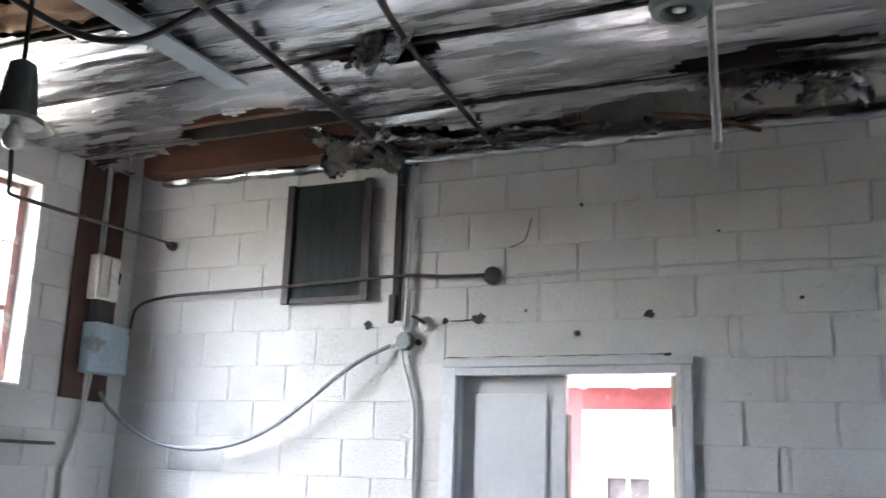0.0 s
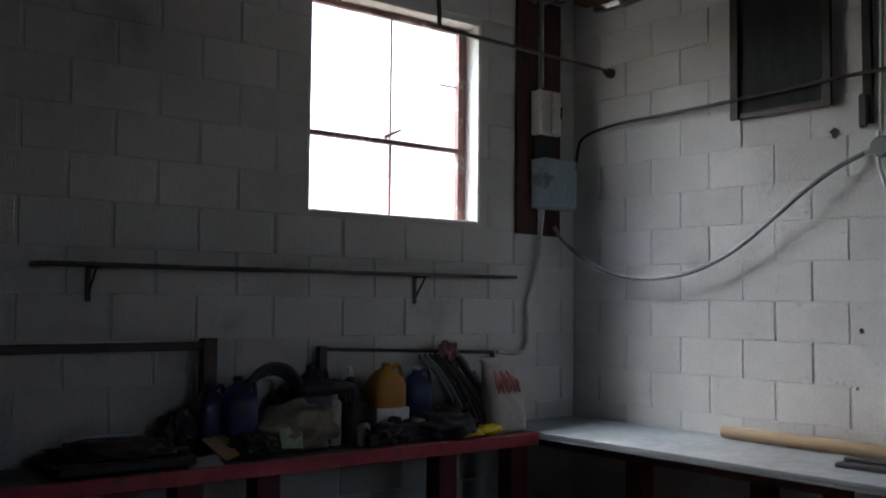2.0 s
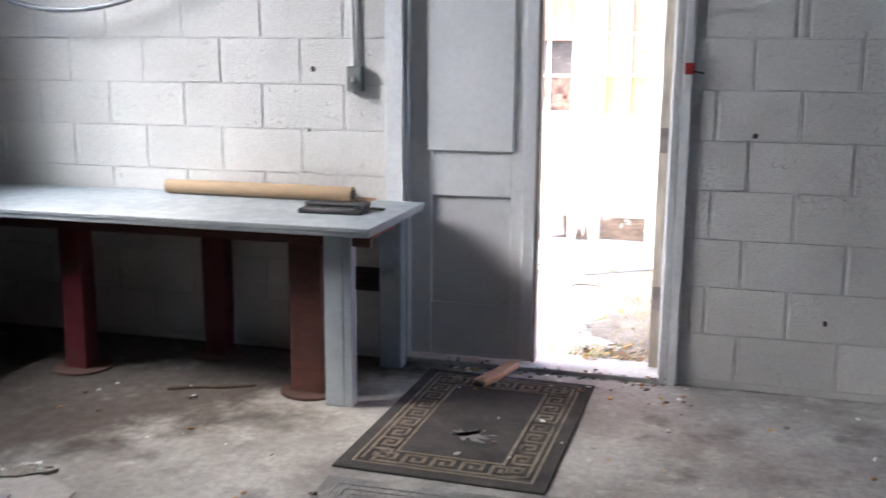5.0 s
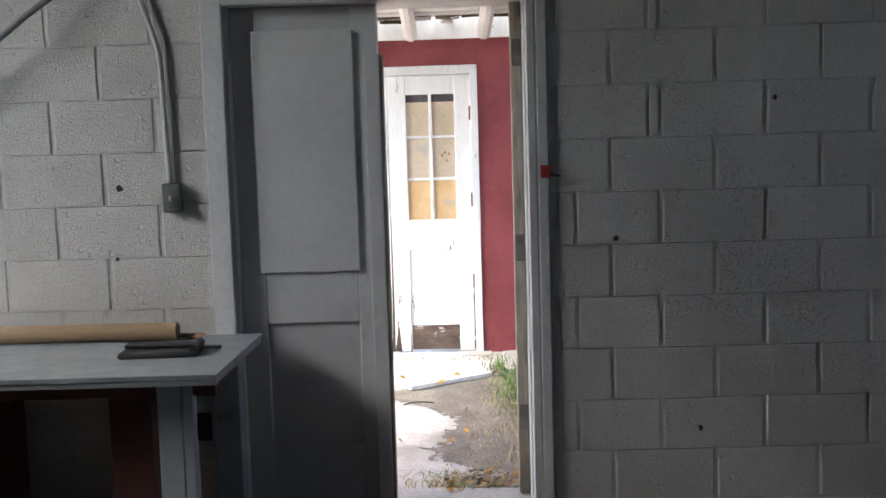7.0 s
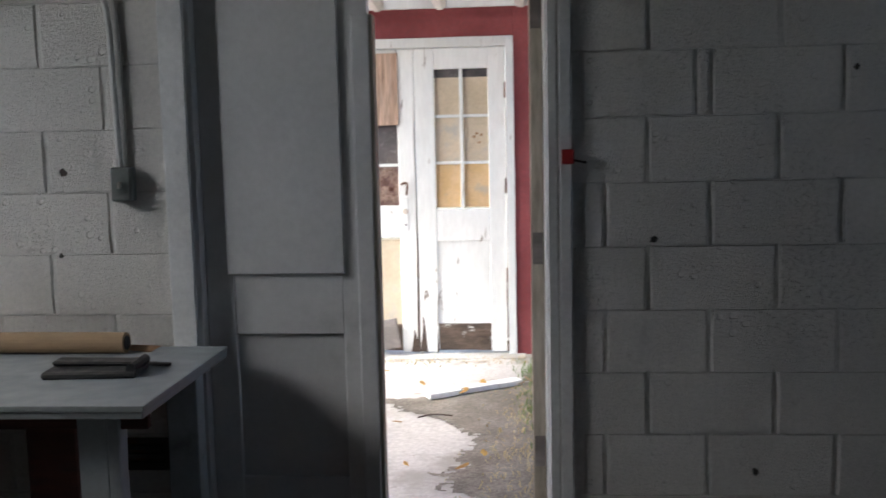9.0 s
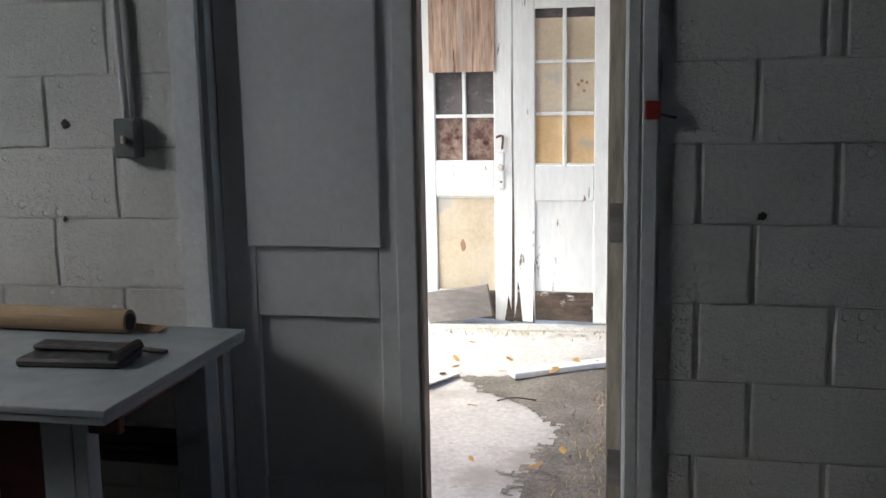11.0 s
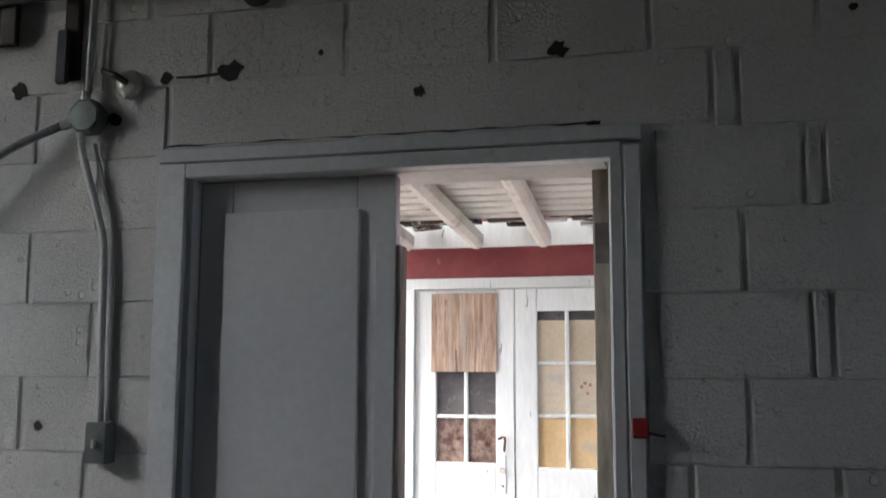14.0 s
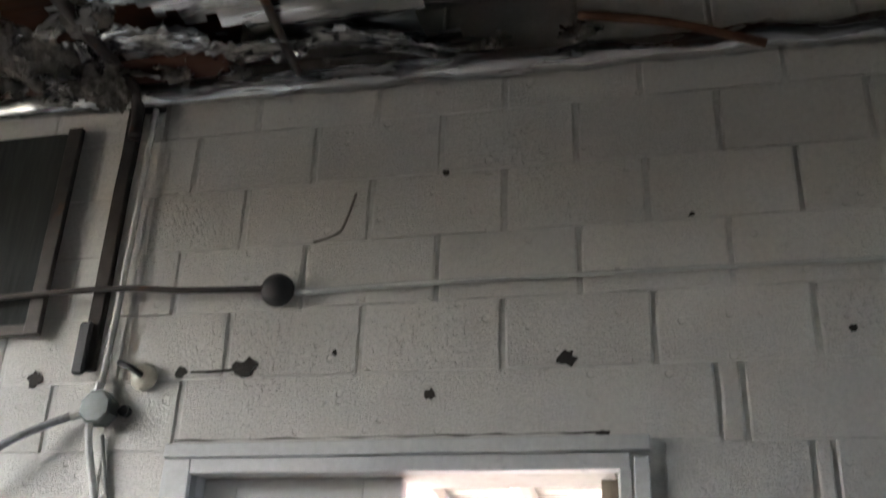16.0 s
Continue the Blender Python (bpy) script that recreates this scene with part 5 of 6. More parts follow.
wire = thing("bracket_rod", "bent dark iron rod reaching from a hanging lamp to the wall", "rod")
part("rod", tube(spline([(-2.55, 2.77, 2.70), (-2.556, 2.785, 2.60), (-2.56, 2.79, 2.555), (-2.575, 2.815, 2.535), (-2.70, 3.05, 2.575), (-3.2, 4.0, 2.745), (-3.75, 5.03, 2.935), (-3.82, 5.17, 2.946)], 5), 0.009, 7), M_DARKIRON, wire)
part("cap", lathe([(0.012, -0.05), (0.03, -0.01), (0.032, 0.02)], 12, at=(-3.82, 5.165, 2.946), m=Euler((radians(-90), 0, 0)).to_matrix().to_4x4()), M_DARKIRON, wire)
ww = thing("window_wire", "dark wire running down the wall to the window corner", "wire")
part("wire", tube(spline([(WX + 0.012, 2.35, 3.42), (WX + 0.012, 2.77, 3.27), (WX + 0.012, 3.2, 3.18), (WX - 0.02, 3.38, 3.13)], 5), 0.010, 6), M_DARKIRON, ww)
porc = thing("ceiling_lampholder", "grey porcelain ceiling lampholder ring without a bulb", "lampholder", (-0.22, 3.72, 3.29))
part("ring", lathe([(0.07, 0.14), (0.10, 0.11), (0.115, 0.03), (0.105, 0.0), (0.075, -0.004), (0.062, 0.02), (0.055, 0.06), (0.02, 0.07)], 28), M_GREYSTEEL, porc, smooth=False)
part("thread", lathe([(0.024, 0.068), (0.026, 0.01), (0.015, 0.005)], 16), M_STEEL, porc)
tb = thing("hanging_tube", "pale glass tube hanging from the ceiling on a wire", "tube", (-0.125, 3.85, 2.77))
part("tube", tube([(0.0, 0, 0.62), (0.006, 0, 0.30), (0.012, 0, 0.03)], 0.017, 10), M_BULB, tb, "cloudy glass tube")
part("tip", tube([(0.012, 0, 0.03), (0.012, 0, 0.0)], 0.012, 8), M_STEEL, tb)
part("bead", blob((0.014, 0.014, 0.018), 0.1, 1, 2, m=Matrix.Translation((0.0, 0, -0.05))), M_CERAMIC, tb)
part("string", tube([(0.012, 0, 0.0), (0.0, 0, -0.05)], 0.002, 5), M_WHITECABLE, tb)
batten = thing("ceiling_batten", "pale grey board nailed under the foil insulation", "board", (0, 0, TOP - 0.085))
part("board", rough_board(-2.47, -2.33, 2.3, 3.89, 0, 0.018, 0.002, 70), M_BLUEGREY, batten)
for nm, pts, r, m, lab in (
        ("ceiling_conduit", [(-1.87, 2.2, 3.33), (-1.98, 3.17, 3.35), (-2.09, 4.39, 3.36), (-2.12, 5.0, 3.37), (-2.12, 5.13, 3.33), (-2.12, 5.15, 3.2)], 0.022, M_DARKIRON, "dark iron conduit under the ceiling bending down the wall"),
        ("ceiling_conduit", [(-1.32, 3.3, 3.39), (-1.42, 3.9, 3.375), (-1.51, 4.8, 3.37), (-1.535, 5.12, 3.37), (-1.50, 5.16, 3.375)], 0.015, M_DARKIRON, "thin dark iron rod under the ceiling"),
        ("ceiling_cable", [(-2.7, 2.6, 3.38), (-2.6, 3.0, 3.30), (-2.4, 3.16, 3.29), (-2.1, 3.14, 3.33), (-1.7, 3.05, 3.37), (-1.2, 3.0, 3.36)], 0.016, M_BLACK, "black cable looping under the ceiling"),
        ("rusty_strap", [(-0.62, 5.02, 3.40), (-0.36, 5.05, 3.36), (-0.09, 5.08, 3.27)], 0.014, M_RUST, "rusty bent strap hanging at the wall top")):
    t = thing(nm, lab, "conduit" if "conduit" in nm else "strap" if "strap" in nm else "cable")
    part("run", tube(spline(pts, 6), r, 8, wobble=0.12), m, t, smooth=True)


def crumple(sx, sy, seed, m, amount=0.35, n=10):
    """A crumpled torn sheet of foil with creases and a ragged rim."""
    r = random.Random(seed)
    bm = bmesh.new()
    off = Vector((seed * 3.7, seed * 1.3, 0))
    vs = []
    for i in range(n + 1):
        line = []
        for k in range(n + 1):
            u, v = 2 * i / n - 1, 2 * k / n - 1
            edge_pull = 1 - 0.25 * r.random() * (max(abs(u), abs(v)) > 0.85)
            p = Vector((u * sx * edge_pull * (1 - 0.25 * v * v), v * sy * edge_pull * (1 - 0.25 * u * u), 0))
            q = Vector((u * 1.6, v * 1.6, 0)) + off
            p.z = min(sx, sy) * amount * (2.2 * abs(noise.noise(q)) + 1.2 * abs(noise.noise(q * 2.3)) + 0.5 * noise.noise(q * 5.1) - 0.9 * (u * u + v * v) * 0.5)
            p.x += 0.12 * sx * noise.noise(q * 2 + Vector((9, 0, 0)))
            p.y += 0.12 * sy * noise.noise(q * 2 + Vector((0, 9, 0)))
            line.append(bm.verts.new(m @ p))
        vs.append(line)
    for i in range(n):
        for k in range(n):
            bm.faces.new((vs[i][k], vs[i + 1][k], vs[i + 1][k + 1], vs[i][k + 1]))
    return bm


for k, (x, y, z, s) in enumerate([(-2.34, 4.86, 3.34, 0.15), (-2.20, 4.98, 3.34, 0.11), (-2.10, 4.75, 3.40, 0.10), (-1.95, 5.05, 3.38, 0.06), (-1.75, 5.1, 3.39, 0.05), (-2.42, 4.7, 3.38, 0.08), (-1.5, 3.72, 3.40, 0.12), (-1.66, 3.84, 3.39, 0.08), (-0.2, 4.72, 3.38, 0.12), (-0.62, 5.1, 3.40, 0.05),
                                  (0.25, 4.85, 3.40, 0.13), (-3.95, 4.1, 3.40, 0.06), (-2.5, 5.12, 3.39, 0.05), (-0.9, 5.12, 3.40, 0.04)]):
    c = thing("insulation_clump", "torn grey insulation clump with foil scraps hanging from the ceiling", "insulation", (x, y, z), group="hanging insulation")
    part("fluff", blob((s * 0.8, s * 0.6, s * 0.6), 0.45, k + 20, 4, freq=1.9), M_FLUFF, c, smooth=True)
    for q in range(5):
        a = rng.uniform(0, 6.28)
        m = Matrix.Translation((s * 0.75 * math.cos(a), s * 0.55 * math.sin(a), rng.uniform(-0.55, 0.35) * s)) @ Euler((rng.uniform(-0.9, 0.9), rng.uniform(-0.9, 0.9), rng.uniform(0, 6))).to_matrix().to_4x4()
        part("foil_scrap", crumple(s * rng.uniform(0.7, 1.1), s * rng.uniform(0.4, 0.65), q + k * 7, m, 0.3, 9), M_FOIL if q % 2 == 0 else M_FLUFF, c, "crumpled silver scrap" if q % 2 == 0 else "torn grey fibre scrap", smooth=True)
for k, (x, y, z, sx, sy, rx, ry) in enumerate([(-1.95, 4.88, 3.36, 0.24, 0.13, 12, 4), (-1.62, 4.98, 3.37, 0.20, 0.10, 18, -3), (-2.28, 4.98, 3.34, 0.13, 0.09, 30, 12), (-2.12, 5.04, 3.37, 0.16, 0.07, 25, -4), (-1.2, 5.03, 3.38, 0.24, 0.08, 20, 2), (0.15, 4.75, 3.36, 0.3, 0.16, 14, -6)]):
    c = thing("foil_flap", "crumpled loose flap of silver insulation foil at the wall top", "insulation", group="loose foil flaps")
    part("sheet", crumple(sx, sy, 60 + k, Matrix.Translation((x, y, z)) @ Euler((radians(rx), radians(ry), 0.1 * k)).to_matrix().to_4x4(), 0.22, 18), M_FOIL, c, smooth=True)
paper_flap = thing("kraft_flap", "torn brown kraft paper backing hanging from the insulation", "insulation")
part("sheet", crumple(0.44, 0.20, 91, Matrix.Translation((-2.78, 3.03, 3.42)) @ Euler((radians(8), radians(-3), 0.1)).to_matrix().to_4x4(), 0.12, 16), M_CARD, paper_flap, smooth=True)
strip = thing("bark_strip", "thin dark strip of bark lying on the concrete", "debris")
part("strip", tube(spline([(-2.62, 4.49, 0.004), (-2.52, 4.55, 0.006), (-2.40, 4.58, 0.005), (-2.27, 4.65, 0.004)], 4), [0.004] + [0.008] * 11 + [0.003], 6, wobble=0.6), M_ROT, strip)
edge = bmesh.new()
run = [WX + 0.25 + 0.028 * k for k in range(250)]
tube([(x, WY - 0.050 + 0.010 * noise.noise(Vector((x * 5, 0, 0))), 3.385 + 0.010 * noise.noise(Vector((x * 4, 4, 0))) - 0.011 * (x - WX)) for x in run],
     [0.040 + 0.008 * noise.noise(Vector((x * 6, 9, 1))) for x in run], 18, edge)
for v in edge.verts:
    v.co += 0.010 * Vector(noise.noise_vector(Vector((v.co.x * 5, v.co.y * 40, v.co.z * 40)))) + 0.004 * Vector(noise.noise_vector(Vector((v.co.x * 25, v.co.y * 60, v.co.z * 60))))
tagged(link_mesh("foil_edge_roll", edge, M_FOIL, smooth=True), "crumpled silver foil edge along the wall top", "insulation", kind="structure")
wood = thing("wall_plate_beam", "dark brown timber wall plate under the roof", "beam", (0, 0, 0))
part("beam", rough_board(-3.95, -1.75, 4.965, 5.095, 3.375, 3.66, 0.004, 75, 0.004), M_DECK, wood)
part("beam", rough_board(-3.2, -1.75, 4.40, 4.45, 3.43, 3.66, 0.004, 76, 0.004), M_DECK, wood)

# ---- the yard and the far building ----
FY = 8.45
g = bmesh.new()
n = 24
for side in ((-300, 300, WY + 0.2, 300), (-300, WX - 0.2, -300, WY + 0.2), (EX + 0.2, 300, -300, WY + 0.2), (WX - 0.2, EX + 0.2, -300, SY - 0.2)):
    vs = [g.verts.new((x, y, -0.035)) for x, y in ((side[0], side[2]), (side[1], side[2]), (side[1], side[3]), (side[0], side[3]))]
    g.faces.new(vs)
bmesh.ops.remove_doubles(g, verts=g.verts, dist=0.001)
tagged(link_mesh("ground", g, M_GROUND), "bare earth and thin grass ground", "ground", kind="structure")
yd = bmesh.new()
grid = [[yd.verts.new((-4.5 + 4.05 * i / 40 + (0.10 * noise.noise(Vector((j * 0.35, 2, 0))) if i == 40 else 0), WY + 0.205 + (FY - WY - 0.16) * j / 34, -0.012 + 0.014 * noise.noise(Vector((i * 0.3, j * 0.3, 0))) + 0.022 * j / 34)) for j in range(35)] for i in range(41)]
for i in range(40):
    for j in range(34):
        yd.faces.new((grid[i][j], grid[i + 1][j], grid[i + 1][j + 1], grid[i][j + 1]))
tagged(link_mesh("pavement", yd, M_YARD, smooth=True), "stained broken concrete yard between two buildings", "pavement", kind="structure")

EDGE = [(5.55, -0.64), (5.74, -0.74), (5.91, -0.98), (6.08, -1.03), (6.24, -1.0), (6.57, -0.88), (6.70, -0.93), (7.06, -1.24), (7.3, -1.5), (7.42, -1.15), (7.6, -0.7), (8.2, -0.55)]
gr = bmesh.new()
cell = {}
for i in range(90):
    for j in range(212):
        x, y = -1.55 + i * 0.0125, 5.55 + j * 0.0125
        for (y0, x0), (y1, x1) in zip(EDGE, EDGE[1:]):
            if y0 <= y <= y1 and x > x0 + (x1 - x0) * (y - y0) / (y1 - y0) + 0.10 * noise.noise(Vector((x * 6, y * 6, 3))) + 0.08 * noise.noise(Vector((x * 21, y * 21, 3))) + 0.07 * noise.noise(Vector((x * 55, y * 55, 8))):
                fi, fj = (x + 4.5) / 4.05 * 40, (y - WY - 0.205) / (FY - WY - 0.16) * 34
                cell[i, j] = gr.verts.new((x, y, -0.008 + 0.014 * noise.noise(Vector((fi * 0.3, fj * 0.3, 0))) + 0.022 * fj / 34 + 0.004 * abs(noise.noise(Vector((x * 40, y * 40, 1))))))
for (i, j) in list(cell):
    ring = [cell.get(q) for q in ((i, j), (i + 1, j), (i + 1, j + 1), (i, j + 1))]
    if all(ring):
        gr.faces.new(ring)
bmesh.ops.delete(gr, geom=[v for v in gr.verts if not v.link_faces], context="VERTS")
tagged(link_mesh("gravel", gr, M_GRIT, smooth=True), "dark gritty dirt spread over the yard concrete", "gravel", kind="stuff")

far = thing("red_building", "red painted building with peeling white double doors", "building", (0, FY, 0))
fw = bmesh.new()
slab(fw, -7.0, -2.02, 0.0, 0.25, -0.03, 3.2, 0.004)
slab(fw, -0.685, 6.0, 0.0, 0.25, -0.03, 3.2, 0.004)
slab(fw, -2.02, -0.685, 0.0, 0.25, 2.13, 3.2, 0.004)
part("wall", fw, M_REDWALL, far)
part("step", rough_board(-2.1, -0.62, -0.14, 0.2, -0.03, 0.02, 0.006, 80, 0.006), M_YARD, far)
part("door_frame", rough_board(-0.735, -0.682, -0.02, 0.12, 0.02, 2.12, 0.003, 81), M_WHITEPAINT, far)
part("door_frame", rough_board(-2.02, -1.955, -0.02, 0.12, 0.02, 2.12, 0.003, 82), M_WHITEPAINT, far)
part("door_head", rough_board(-2.02, -0.682, -0.022, 0.12, 2.065, 2.128, 0.003, 83), M_WHITEPAINT, far)
part("eaves_board", rough_board(-3.2, 1.2, -0.03, -0.002, 2.315, 2.47, 0.004, 84), M_WHITEPAINT, far, "peeling white eaves board")
D0, D1 = 0.012, 0.052


def far_leaf(x0, x1, name, rows, top, bottom, label):
    lf = part(name, box(x0, x0 + 0.13, D0, D1, 0.03, 2.06, 0.004), M_WHITEPAINT, far, label)
    part("stile", box(x1 - 0.115, x1, D0, D1, 0.03, 2.06, 0.004), M_WHITEPAINT, lf)
    a, b = x0 + 0.131, x1 - 0.116
    part("top_rail", box(a, b, D0, D1, top, 2.06, 0.004), M_WHITEPAINT, lf)
    part("lock_rail", box(a, b, D0, D1, bottom - 0.215, bottom, 0.004), M_WHITEPAINT, lf)
    part("bottom_rail", rough_board(a, b, D0 + 0.004, D1, 0.04, 0.22, 0.006, x0), M_ROT, lf, "rotten bottom rail with flaking paint")
    h = (top - bottom) / rows
    for r in range(1, rows):
        part("glazing_bar", box(a, b, D0 + 0.006, D1 - 0.012, bottom + r * h - 0.010, bottom + r * h + 0.010, 0.003), M_WHITEPAINT, lf)
    part("glazing_bar", box((a + b) / 2 - 0.011, (a + b) / 2 + 0.011, D0 + 0.004, D1 - 0.010, bottom, top, 0.003), M_WHITEPAINT, lf)
    return lf, a, b, h


lf, a, b, h = far_leaf(-1.338, -0.738, "door_leaf", 3, 1.925, 1.0, "peeling white door leaf with six boarded panes")
for r in range(3):
    for c in range(2):
        p0 = a if c == 0 else (a + b) / 2 + 0.012
        p1 = (a + b) / 2 - 0.012 if c == 0 else b
        part("pane", box(p0, p1, D0 + 0.026, D0 + 0.03, 1.0 + r * h + 0.011, 1.0 + (r + 1) * h - (0.011 if r < 2 else 0.055), 0), M_TAN if r == 0 else M_DUSTYTAN, lf, "tan board behind the pane")
part("pane", box(a, b, D0 + 0.0305, D0 + 0.034, 1.80, 1.925, 0), M_DARKGLASS, lf)
part("lower_panel", box(a, b, D0 + 0.016, D0 + 0.03, 0.22, 0.785, 0), M_WHITEPAINT, lf)
for z in (0.55, 1.15, 1.78):
    part("hinge", tube([(-0.738, D0 - 0.004, z - 0.05), (-0.738, D0 - 0.004, z + 0.05)], 0.009, 8), M_RUST, lf)
for q, (x, z) in enumerate([(-0.93, 1.50), (-0.90, 1.49), (-0.95, 1.48), (-0.915, 1.44)]):
    part("knot_hole", outline(ragged(0.010, 0.010, 9, 0.3, q), 0.001, Matrix.Translation((x, D0 + 0.0255, z)) @ Euler((radians(90), 0, 0)).to_matrix().to_4x4()), M_CARD, lf)
lf, a, b, h = far_leaf(-1.952, -1.342, "door_leaf", 2, 1.57, 1.03, "peeling white door leaf patched with plywood")
part("upper_fill", box(a, b, D0 + 0.02, D1, 1.571, 1.925, 0), M_DARKGLASS, lf)
part("plywood_patch", box(-1.85, -1.445, D0 - 0.014, D0 - 0.002, 1.565, 2.037, 0.002), M_PLY, lf, "weathered plywood patch")
for c in range(2):
    p0, p1 = (a, (a + b) / 2 - 0.012) if c == 0 else ((a + b) / 2 + 0.012, b)
    part("pane", box(p0, p1, D0 + 0.026, D0 + 0.03, 1.311, 1.57, 0), M_DARKGLASS, lf, "dusty dark pane")
    part("pane", box(p0, p1, D0 + 0.026, D0 + 0.03, 1.03, 1.289, 0), M_BROWNGLASS, lf, "pane with brown clutter behind it")
part("lower_panel", box(a, b, D0 + 0.016, D0 + 0.03, 0.22, 0.80, 0), M_DUSTYTAN, lf, "raw tan wood panel")
part("knot", outline(ragged(0.016, 0.036, 14, 0.35, 6), 0.001, Matrix.Translation((-1.66, D0 + 0.0155, 0.50)) @ Euler((radians(90), 0, 0)).to_matrix().to_4x4()), M_CARD, lf)
part("lock_plate", box(-1.432, -1.395, D0 - 0.008, D0 - 0.001, 0.86, 1.08, 0.003), M_WHITEPAINT, lf)
part("lock_knob", lathe([(0.012, 0), (0.02, 0.015), (0.016, 0.03)], 12, at=(-1.414, D0 - 0.009, 0.99), m=Euler((radians(90), 0, 0)).to_matrix().to_4x4()), M_CREAM, lf)
part("hasp", tube(spline([(-1.44, D0 - 0.01, 1.17), (-1.40, D0 - 0.02, 1.18), (-1.405, D0 - 0.02, 1.10)], 3), 0.007, 6), M_RUST, lf)
part("keyhole", outline(ragged(0.008, 0.008, 8, 0.1, 1), 0.001, Matrix.Translation((-1.414, D0 - 0.0085, 0.90)) @ Euler((radians(90), 0, 0)).to_matrix().to_4x4()), M_BLACK, lf)
for k, (x, w, h) in enumerate([(-1.375, 0.028, 0.16), (-1.312, 0.022, 0.26), (-1.93, 0.02, 0.2), (-1.345, 0.009, 1.75), (-1.215, 0.005, 0.4), (-0.745, 0.007, 0.5)]):
    part("rot", outline([(-w, 0), (w, 0), (w * 0.7, h * 0.4), (w * 0.2, h * 0.8), (0, h), (-w * 0.5, h * 0.55)], 0.002, Matrix.Translation((x, D0 - 0.001, 0.03)) @ Euler((radians(90), 0, 0)).to_matrix().to_4x4(), 0.006, k), M_ROT, lf, "rotten exposed wood")
lean = thing("leaning_board", "short grey weathered board propped against the doors", "board", (-1.65, FY - 0.06, 0.015))
lb2 = rough_board(-0.215, 0.20, -0.014, 0.014, 0.0, 0.20, 0.012, 90, 0.004)
bmesh.ops.rotate(lb2, cent=(-0.215, 0, 0), matrix=Matrix.Rotation(radians(-9), 3, "Y"), verts=lb2.verts)
part("board", lb2, M_GREYBOARD, lean)

# porch roof between the buildings
porch = thing("porch_roof", "white boarded porch roof on white rafters", "roof", (0, 0, 0))
pr = random.Random(21)
for k in range(21):
    y = WY + 0.21 + k * 0.132
    z = 2.66 - 0.24 * (y - WY) / 3.2
    part("soffit_board", box(-2.5, 0.1, y, y + 0.1316, z, z + 0.018, 0.001), M_SOFFIT, porch)
# the last boards are broken off over the far wall and let the sky in
for k, (row, x0, x1, deep) in enumerate([(0, -2.5, -2.02, 0.12), (0, -1.98, -1.50, 0.11), (0, -1.46, -1.16, 0.10), (0, -1.12, -0.99, 0.06), (0, -0.97, -0.80, 0.09), (0, -0.78, -0.3, 0.05), (1, -2.5, -2.2, 0.10), (1, -1.94, -1.76, 0.05), (1, -1.36, -1.20, 0.06), (1, -0.93, -0.84, 0.05)]):
    y = WY + 0.21 + (21 + row) * 0.132
    z = 2.66 - 0.24 * (y - WY) / 3.2 - pr.uniform(0, 0.012)
    part("soffit_board", rough_board(x0, x1, y, y + deep, z, z + 0.018, 0.012, k, 0.002), M_SOFFIT if k % 3 == 0 else M_ROT, porch, "broken rotten end of a roof board")
    part("soffit_board", rough_board(x0 + 0.03, x1 - 0.02, y + deep * 0.6, y + deep + pr.uniform(0.02, 0.08), z + 0.020, z + 0.034, 0.016, k + 40, 0.002), M_ROT, porch, "dark rotten layer above the boards")
for x, turn in ((-2.07, -1.6), (-1.64, -1.6), (-1.108, 0.8), (-0.60, 0.5), (-0.15, 0.5)):
    m = Matrix.Translation((x, WY + 0.21, 2.575)) @ Euler((radians(-4.6), 0, radians(turn))).to_matrix().to_4x4()
    part("rafter", box(-0.044, 0.044, 0.0, 3.01, -0.040, 0.075, 0.028, m), M_SOFFIT, porch)
part("roof_sheet", rough_board(-2.55, 0.15, WY + 0.21, FY - 0.20, 2.70, 2.73, 0.012, 3), M_GREYBOARD, porch)

plank = thing("white_plank", "peeling white plank lying on the yard", "plank", (-0.93, 7.5, 0.012), 33)
part("plank", rough_board(-0.31, 0.31, -0.045, 0.045, 0.0, 0.03, 0.005, 95, 0.004), M_WHITEPAINT, plank)
scrap = thing("white_sheet_scrap", "white plastic sheet scrap on the ground", "sheet", (-1.74, 7.26, 0.010), 8)
part("sheet", outline(ragged(0.30, 0.21, 9, 0.3, 12), 0.006, Matrix.Translation((0, 0, 0.012)), 0.01, 3), M_WHITEPLASTIC, scrap)
slab_r = thing("concrete_pad", "small pale concrete pad beside the red wall", "pad", (-0.38, 8.18, -0.02))
part("pad", rough_board(-0.17, 0.5, -0.4, 0.22, 0, 0.05, 0.01, 97, 0.008), M_CMU, slab_r)
tw = thing("fallen_twig", "thin dark twig on the yard concrete", "twig", (0, 0, 0.012))
part("twig", tube(spline([(-1.20, 6.93, 0.004), (-1.12, 6.97, 0.010), (-1.02, 6.96, 0.005)], 4), 0.004, 5), M_ROT, tw)

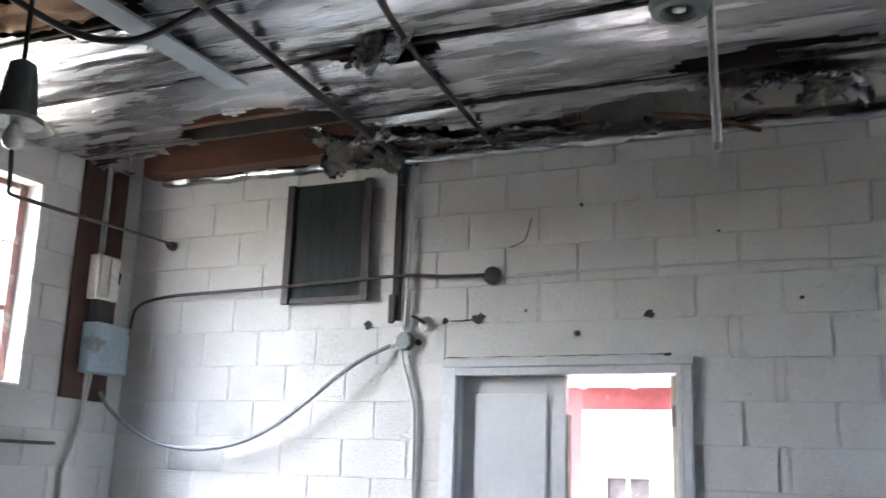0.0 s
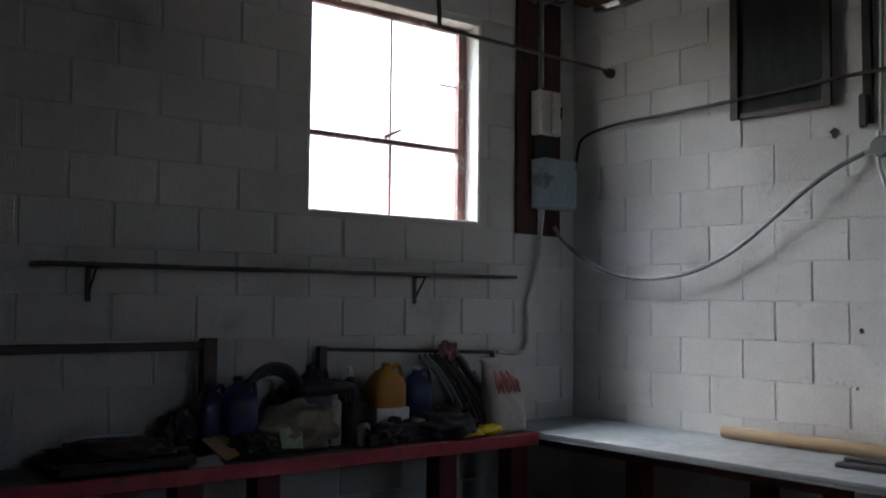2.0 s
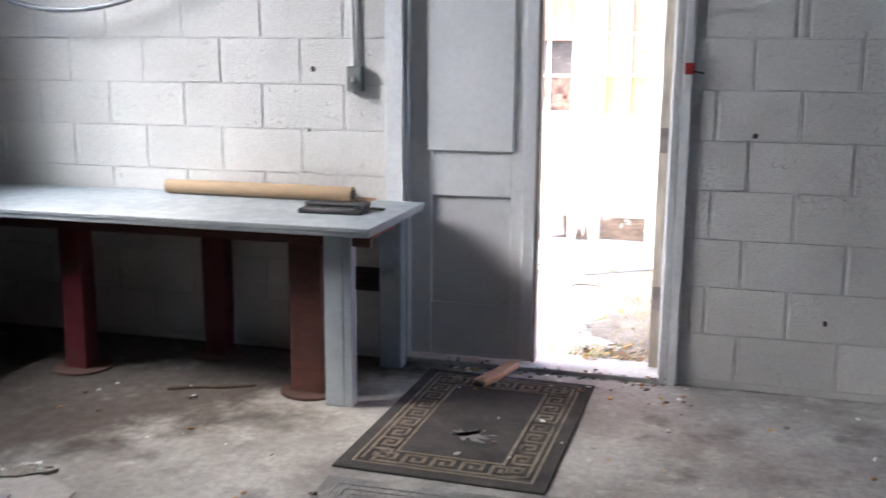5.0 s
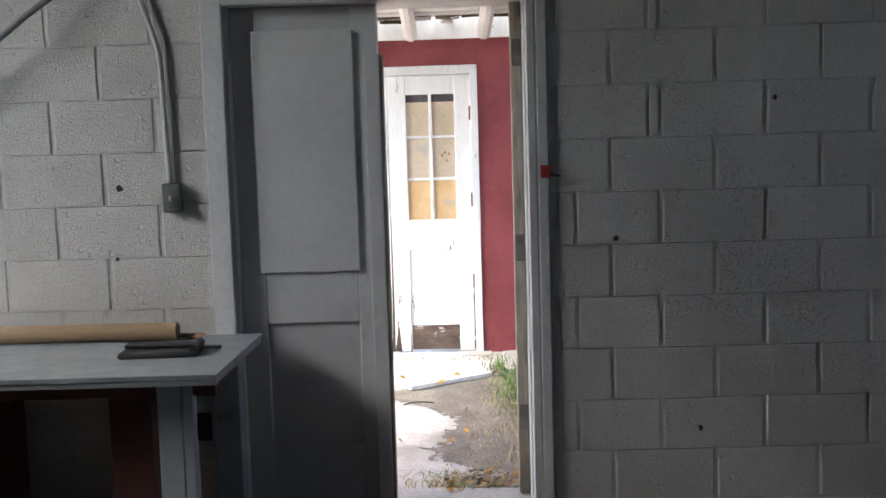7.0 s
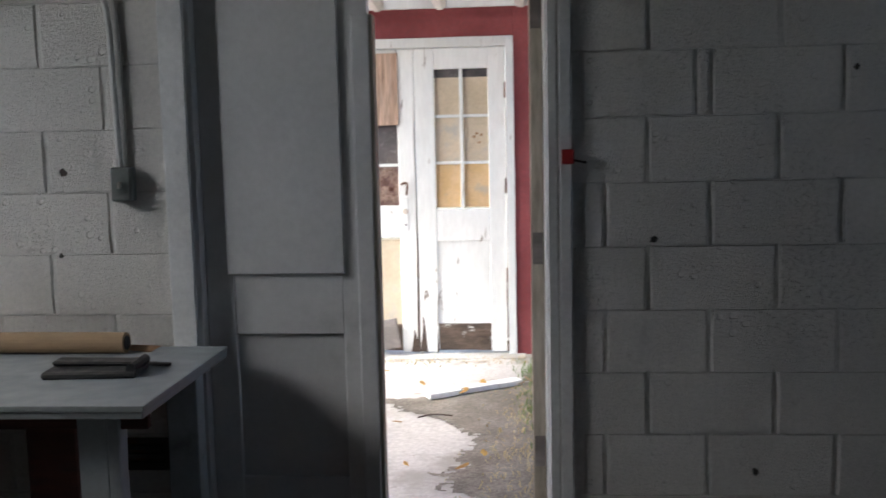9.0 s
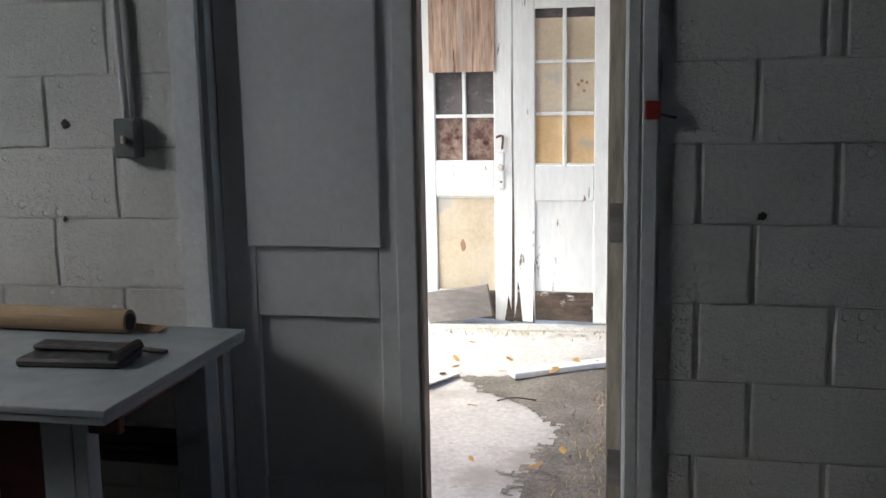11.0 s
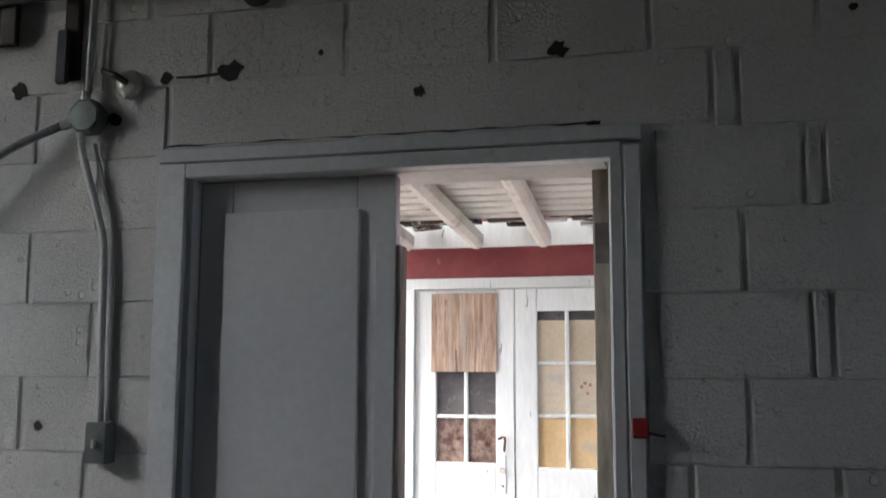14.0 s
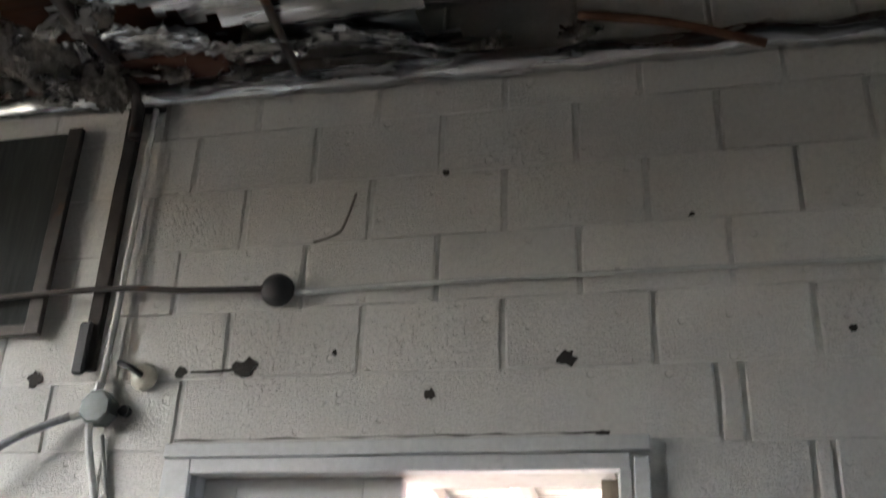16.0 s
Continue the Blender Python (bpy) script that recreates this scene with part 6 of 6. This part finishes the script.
# fallen leaves, straw and grass along the wall
for k in range(90):
    near = k % 8 < 6
    if near:
        x, y = min(-0.62, rng.gauss(-0.74, 0.11)), rng.uniform(5.40, 5.66)
    else:
        x, y = rng.uniform(-1.9, -0.45), rng.uniform(5.9, 8.3)
    s = rng.uniform(0.010, 0.021) if near else rng.uniform(0.014, 0.028)
    pts = [(s * 1.5 * math.cos(q) * rng.uniform(0.75, 1.1), s * 0.8 * math.sin(q) * rng.uniform(0.7, 1.15)) for q in [2 * math.pi * j / 11 for j in range(11)]]
    m = Matrix.Translation((x, y, 0.022 + 0.005 * (k % 4))) @ Euler((rng.uniform(-0.6, 0.6), rng.uniform(-0.6, 0.6), rng.uniform(0, 6.3))).to_matrix().to_4x4()
    mat = (M_LEAF, M_BAGTAN, M_BAGTAN, M_CARD, M_ROT)[k % 5] if near else M_LEAF
    tagged(link_mesh("fallen_leaf", outline(pts, 0.0012, m, 0.003, k), mat), "dry yellow-brown fallen leaf" if mat is M_LEAF else "dull dead leaf in the litter by the sill", "leaf", group="fallen leaves")


def blades(count, place, height, mat, name, label, lean=0.6):
    verts, faces = [], []
    for _ in range(count):
        x, y = place()
        hgt = rng.uniform(0.5, 1) * height
        a = rng.uniform(0, 6.28)
        w = 0.0025
        dx, dy = math.cos(a), math.sin(a)
        tip = lean * rng.uniform(0.4, 1.3) * hgt
        i = len(verts)
        verts += [(x - w * dy, y + w * dx, 0.0), (x + w * dy, y - w * dx, 0.0), (x + dx * tip * 0.5 + w * dy, y + dy * tip * 0.5 - w * dx, hgt * 0.7 + 0.01), (x + dx * tip * 0.5 - w * dy, y + dy * tip * 0.5 + w * dx, hgt * 0.7 + 0.01), (x + dx * tip, y + dy * tip, hgt * 0.8 + 0.01)]
        faces += [(i, i + 1, i + 2, i + 3), (i + 3, i + 2, i + 4)]
    me = bpy.data.meshes.new(name)
    me.from_pydata(verts, [], faces)
    me.materials.append(mat)
    tagged(new(name, me), label, "grass", kind="stuff")


blades(1100, lambda: (-0.52 + rng.gauss(0, 0.07), rng.triangular(6.4, 8.35, 8.0)), 0.042, M_GRASS, "green_grass", "green grass along the yard edge")
blades(900, lambda: (-0.58 + rng.gauss(0, 0.12), rng.uniform(5.45, 7.6)), 0.016, M_STRAW, "dry_straw", "dry straw along the yard edge", 2.5)
blades(110, lambda: (rng.gauss(-0.86, 0.12), rng.gauss(5.56, 0.08)), 0.018, M_GRASS, "sill_grass", "limp green grass litter by the door sill", 5.0)
blades(520, lambda: (rng.gauss(-0.80, 0.14), rng.gauss(5.52, 0.08)), 0.016, M_STRAW, "sill_straw", "straw litter by the door sill", 5.0)
blades(260, lambda: (rng.uniform(-2.0, -0.6), FY - 0.2 + rng.gauss(0, 0.06)), 0.03, M_STRAW, "step_straw", "straw litter by the far step", 2.5)

# ---- pieces of the walls, last ----
NHOLES = [(DOOR[0] - 0.06, DOOR[1] + 0.045, -1, DOOR[2] + 0.055)]
north_pose = lambda s, z: pose(s, WY + rng.uniform(-0.001, 0.001), z, rng.uniform(-0.35, 0.35), rng.uniform(-0.2, 0.2), rng.uniform(-0.22, 0.22))
seam = lambda course: -1.83 if course < 11 else -1.901 if course % 2 == 0 else -1.702
lay_blocks(wall_north, [], WX, seam, north_left_phase, north_pose)
lay_blocks(wall_north, [(-1.83, DOOR[1] + 0.05, -1, DOOR[2] + 0.066)], seam, EX - 0.6, north_phase, north_pose,
           {1: [-0.373], 3: [-0.373], 5: [-0.373], 7: [-0.080], 9: [-0.082], 10: [-0.298]}, {10: (-1.82, -0.31)})
west_pose = lambda s, z: pose(WX + rng.uniform(-0.001, 0.001), s, z, rng.uniform(-0.35, 0.35), rng.uniform(-0.2, 0.2), 90 + rng.uniform(-0.22, 0.22))
lay_blocks(wall_west, [(WIN[0], WIN[1], WIN[2], WIN[3])], 0.2, WY, lambda c, z: 3.2 if c % 2 else 3.41, west_pose)
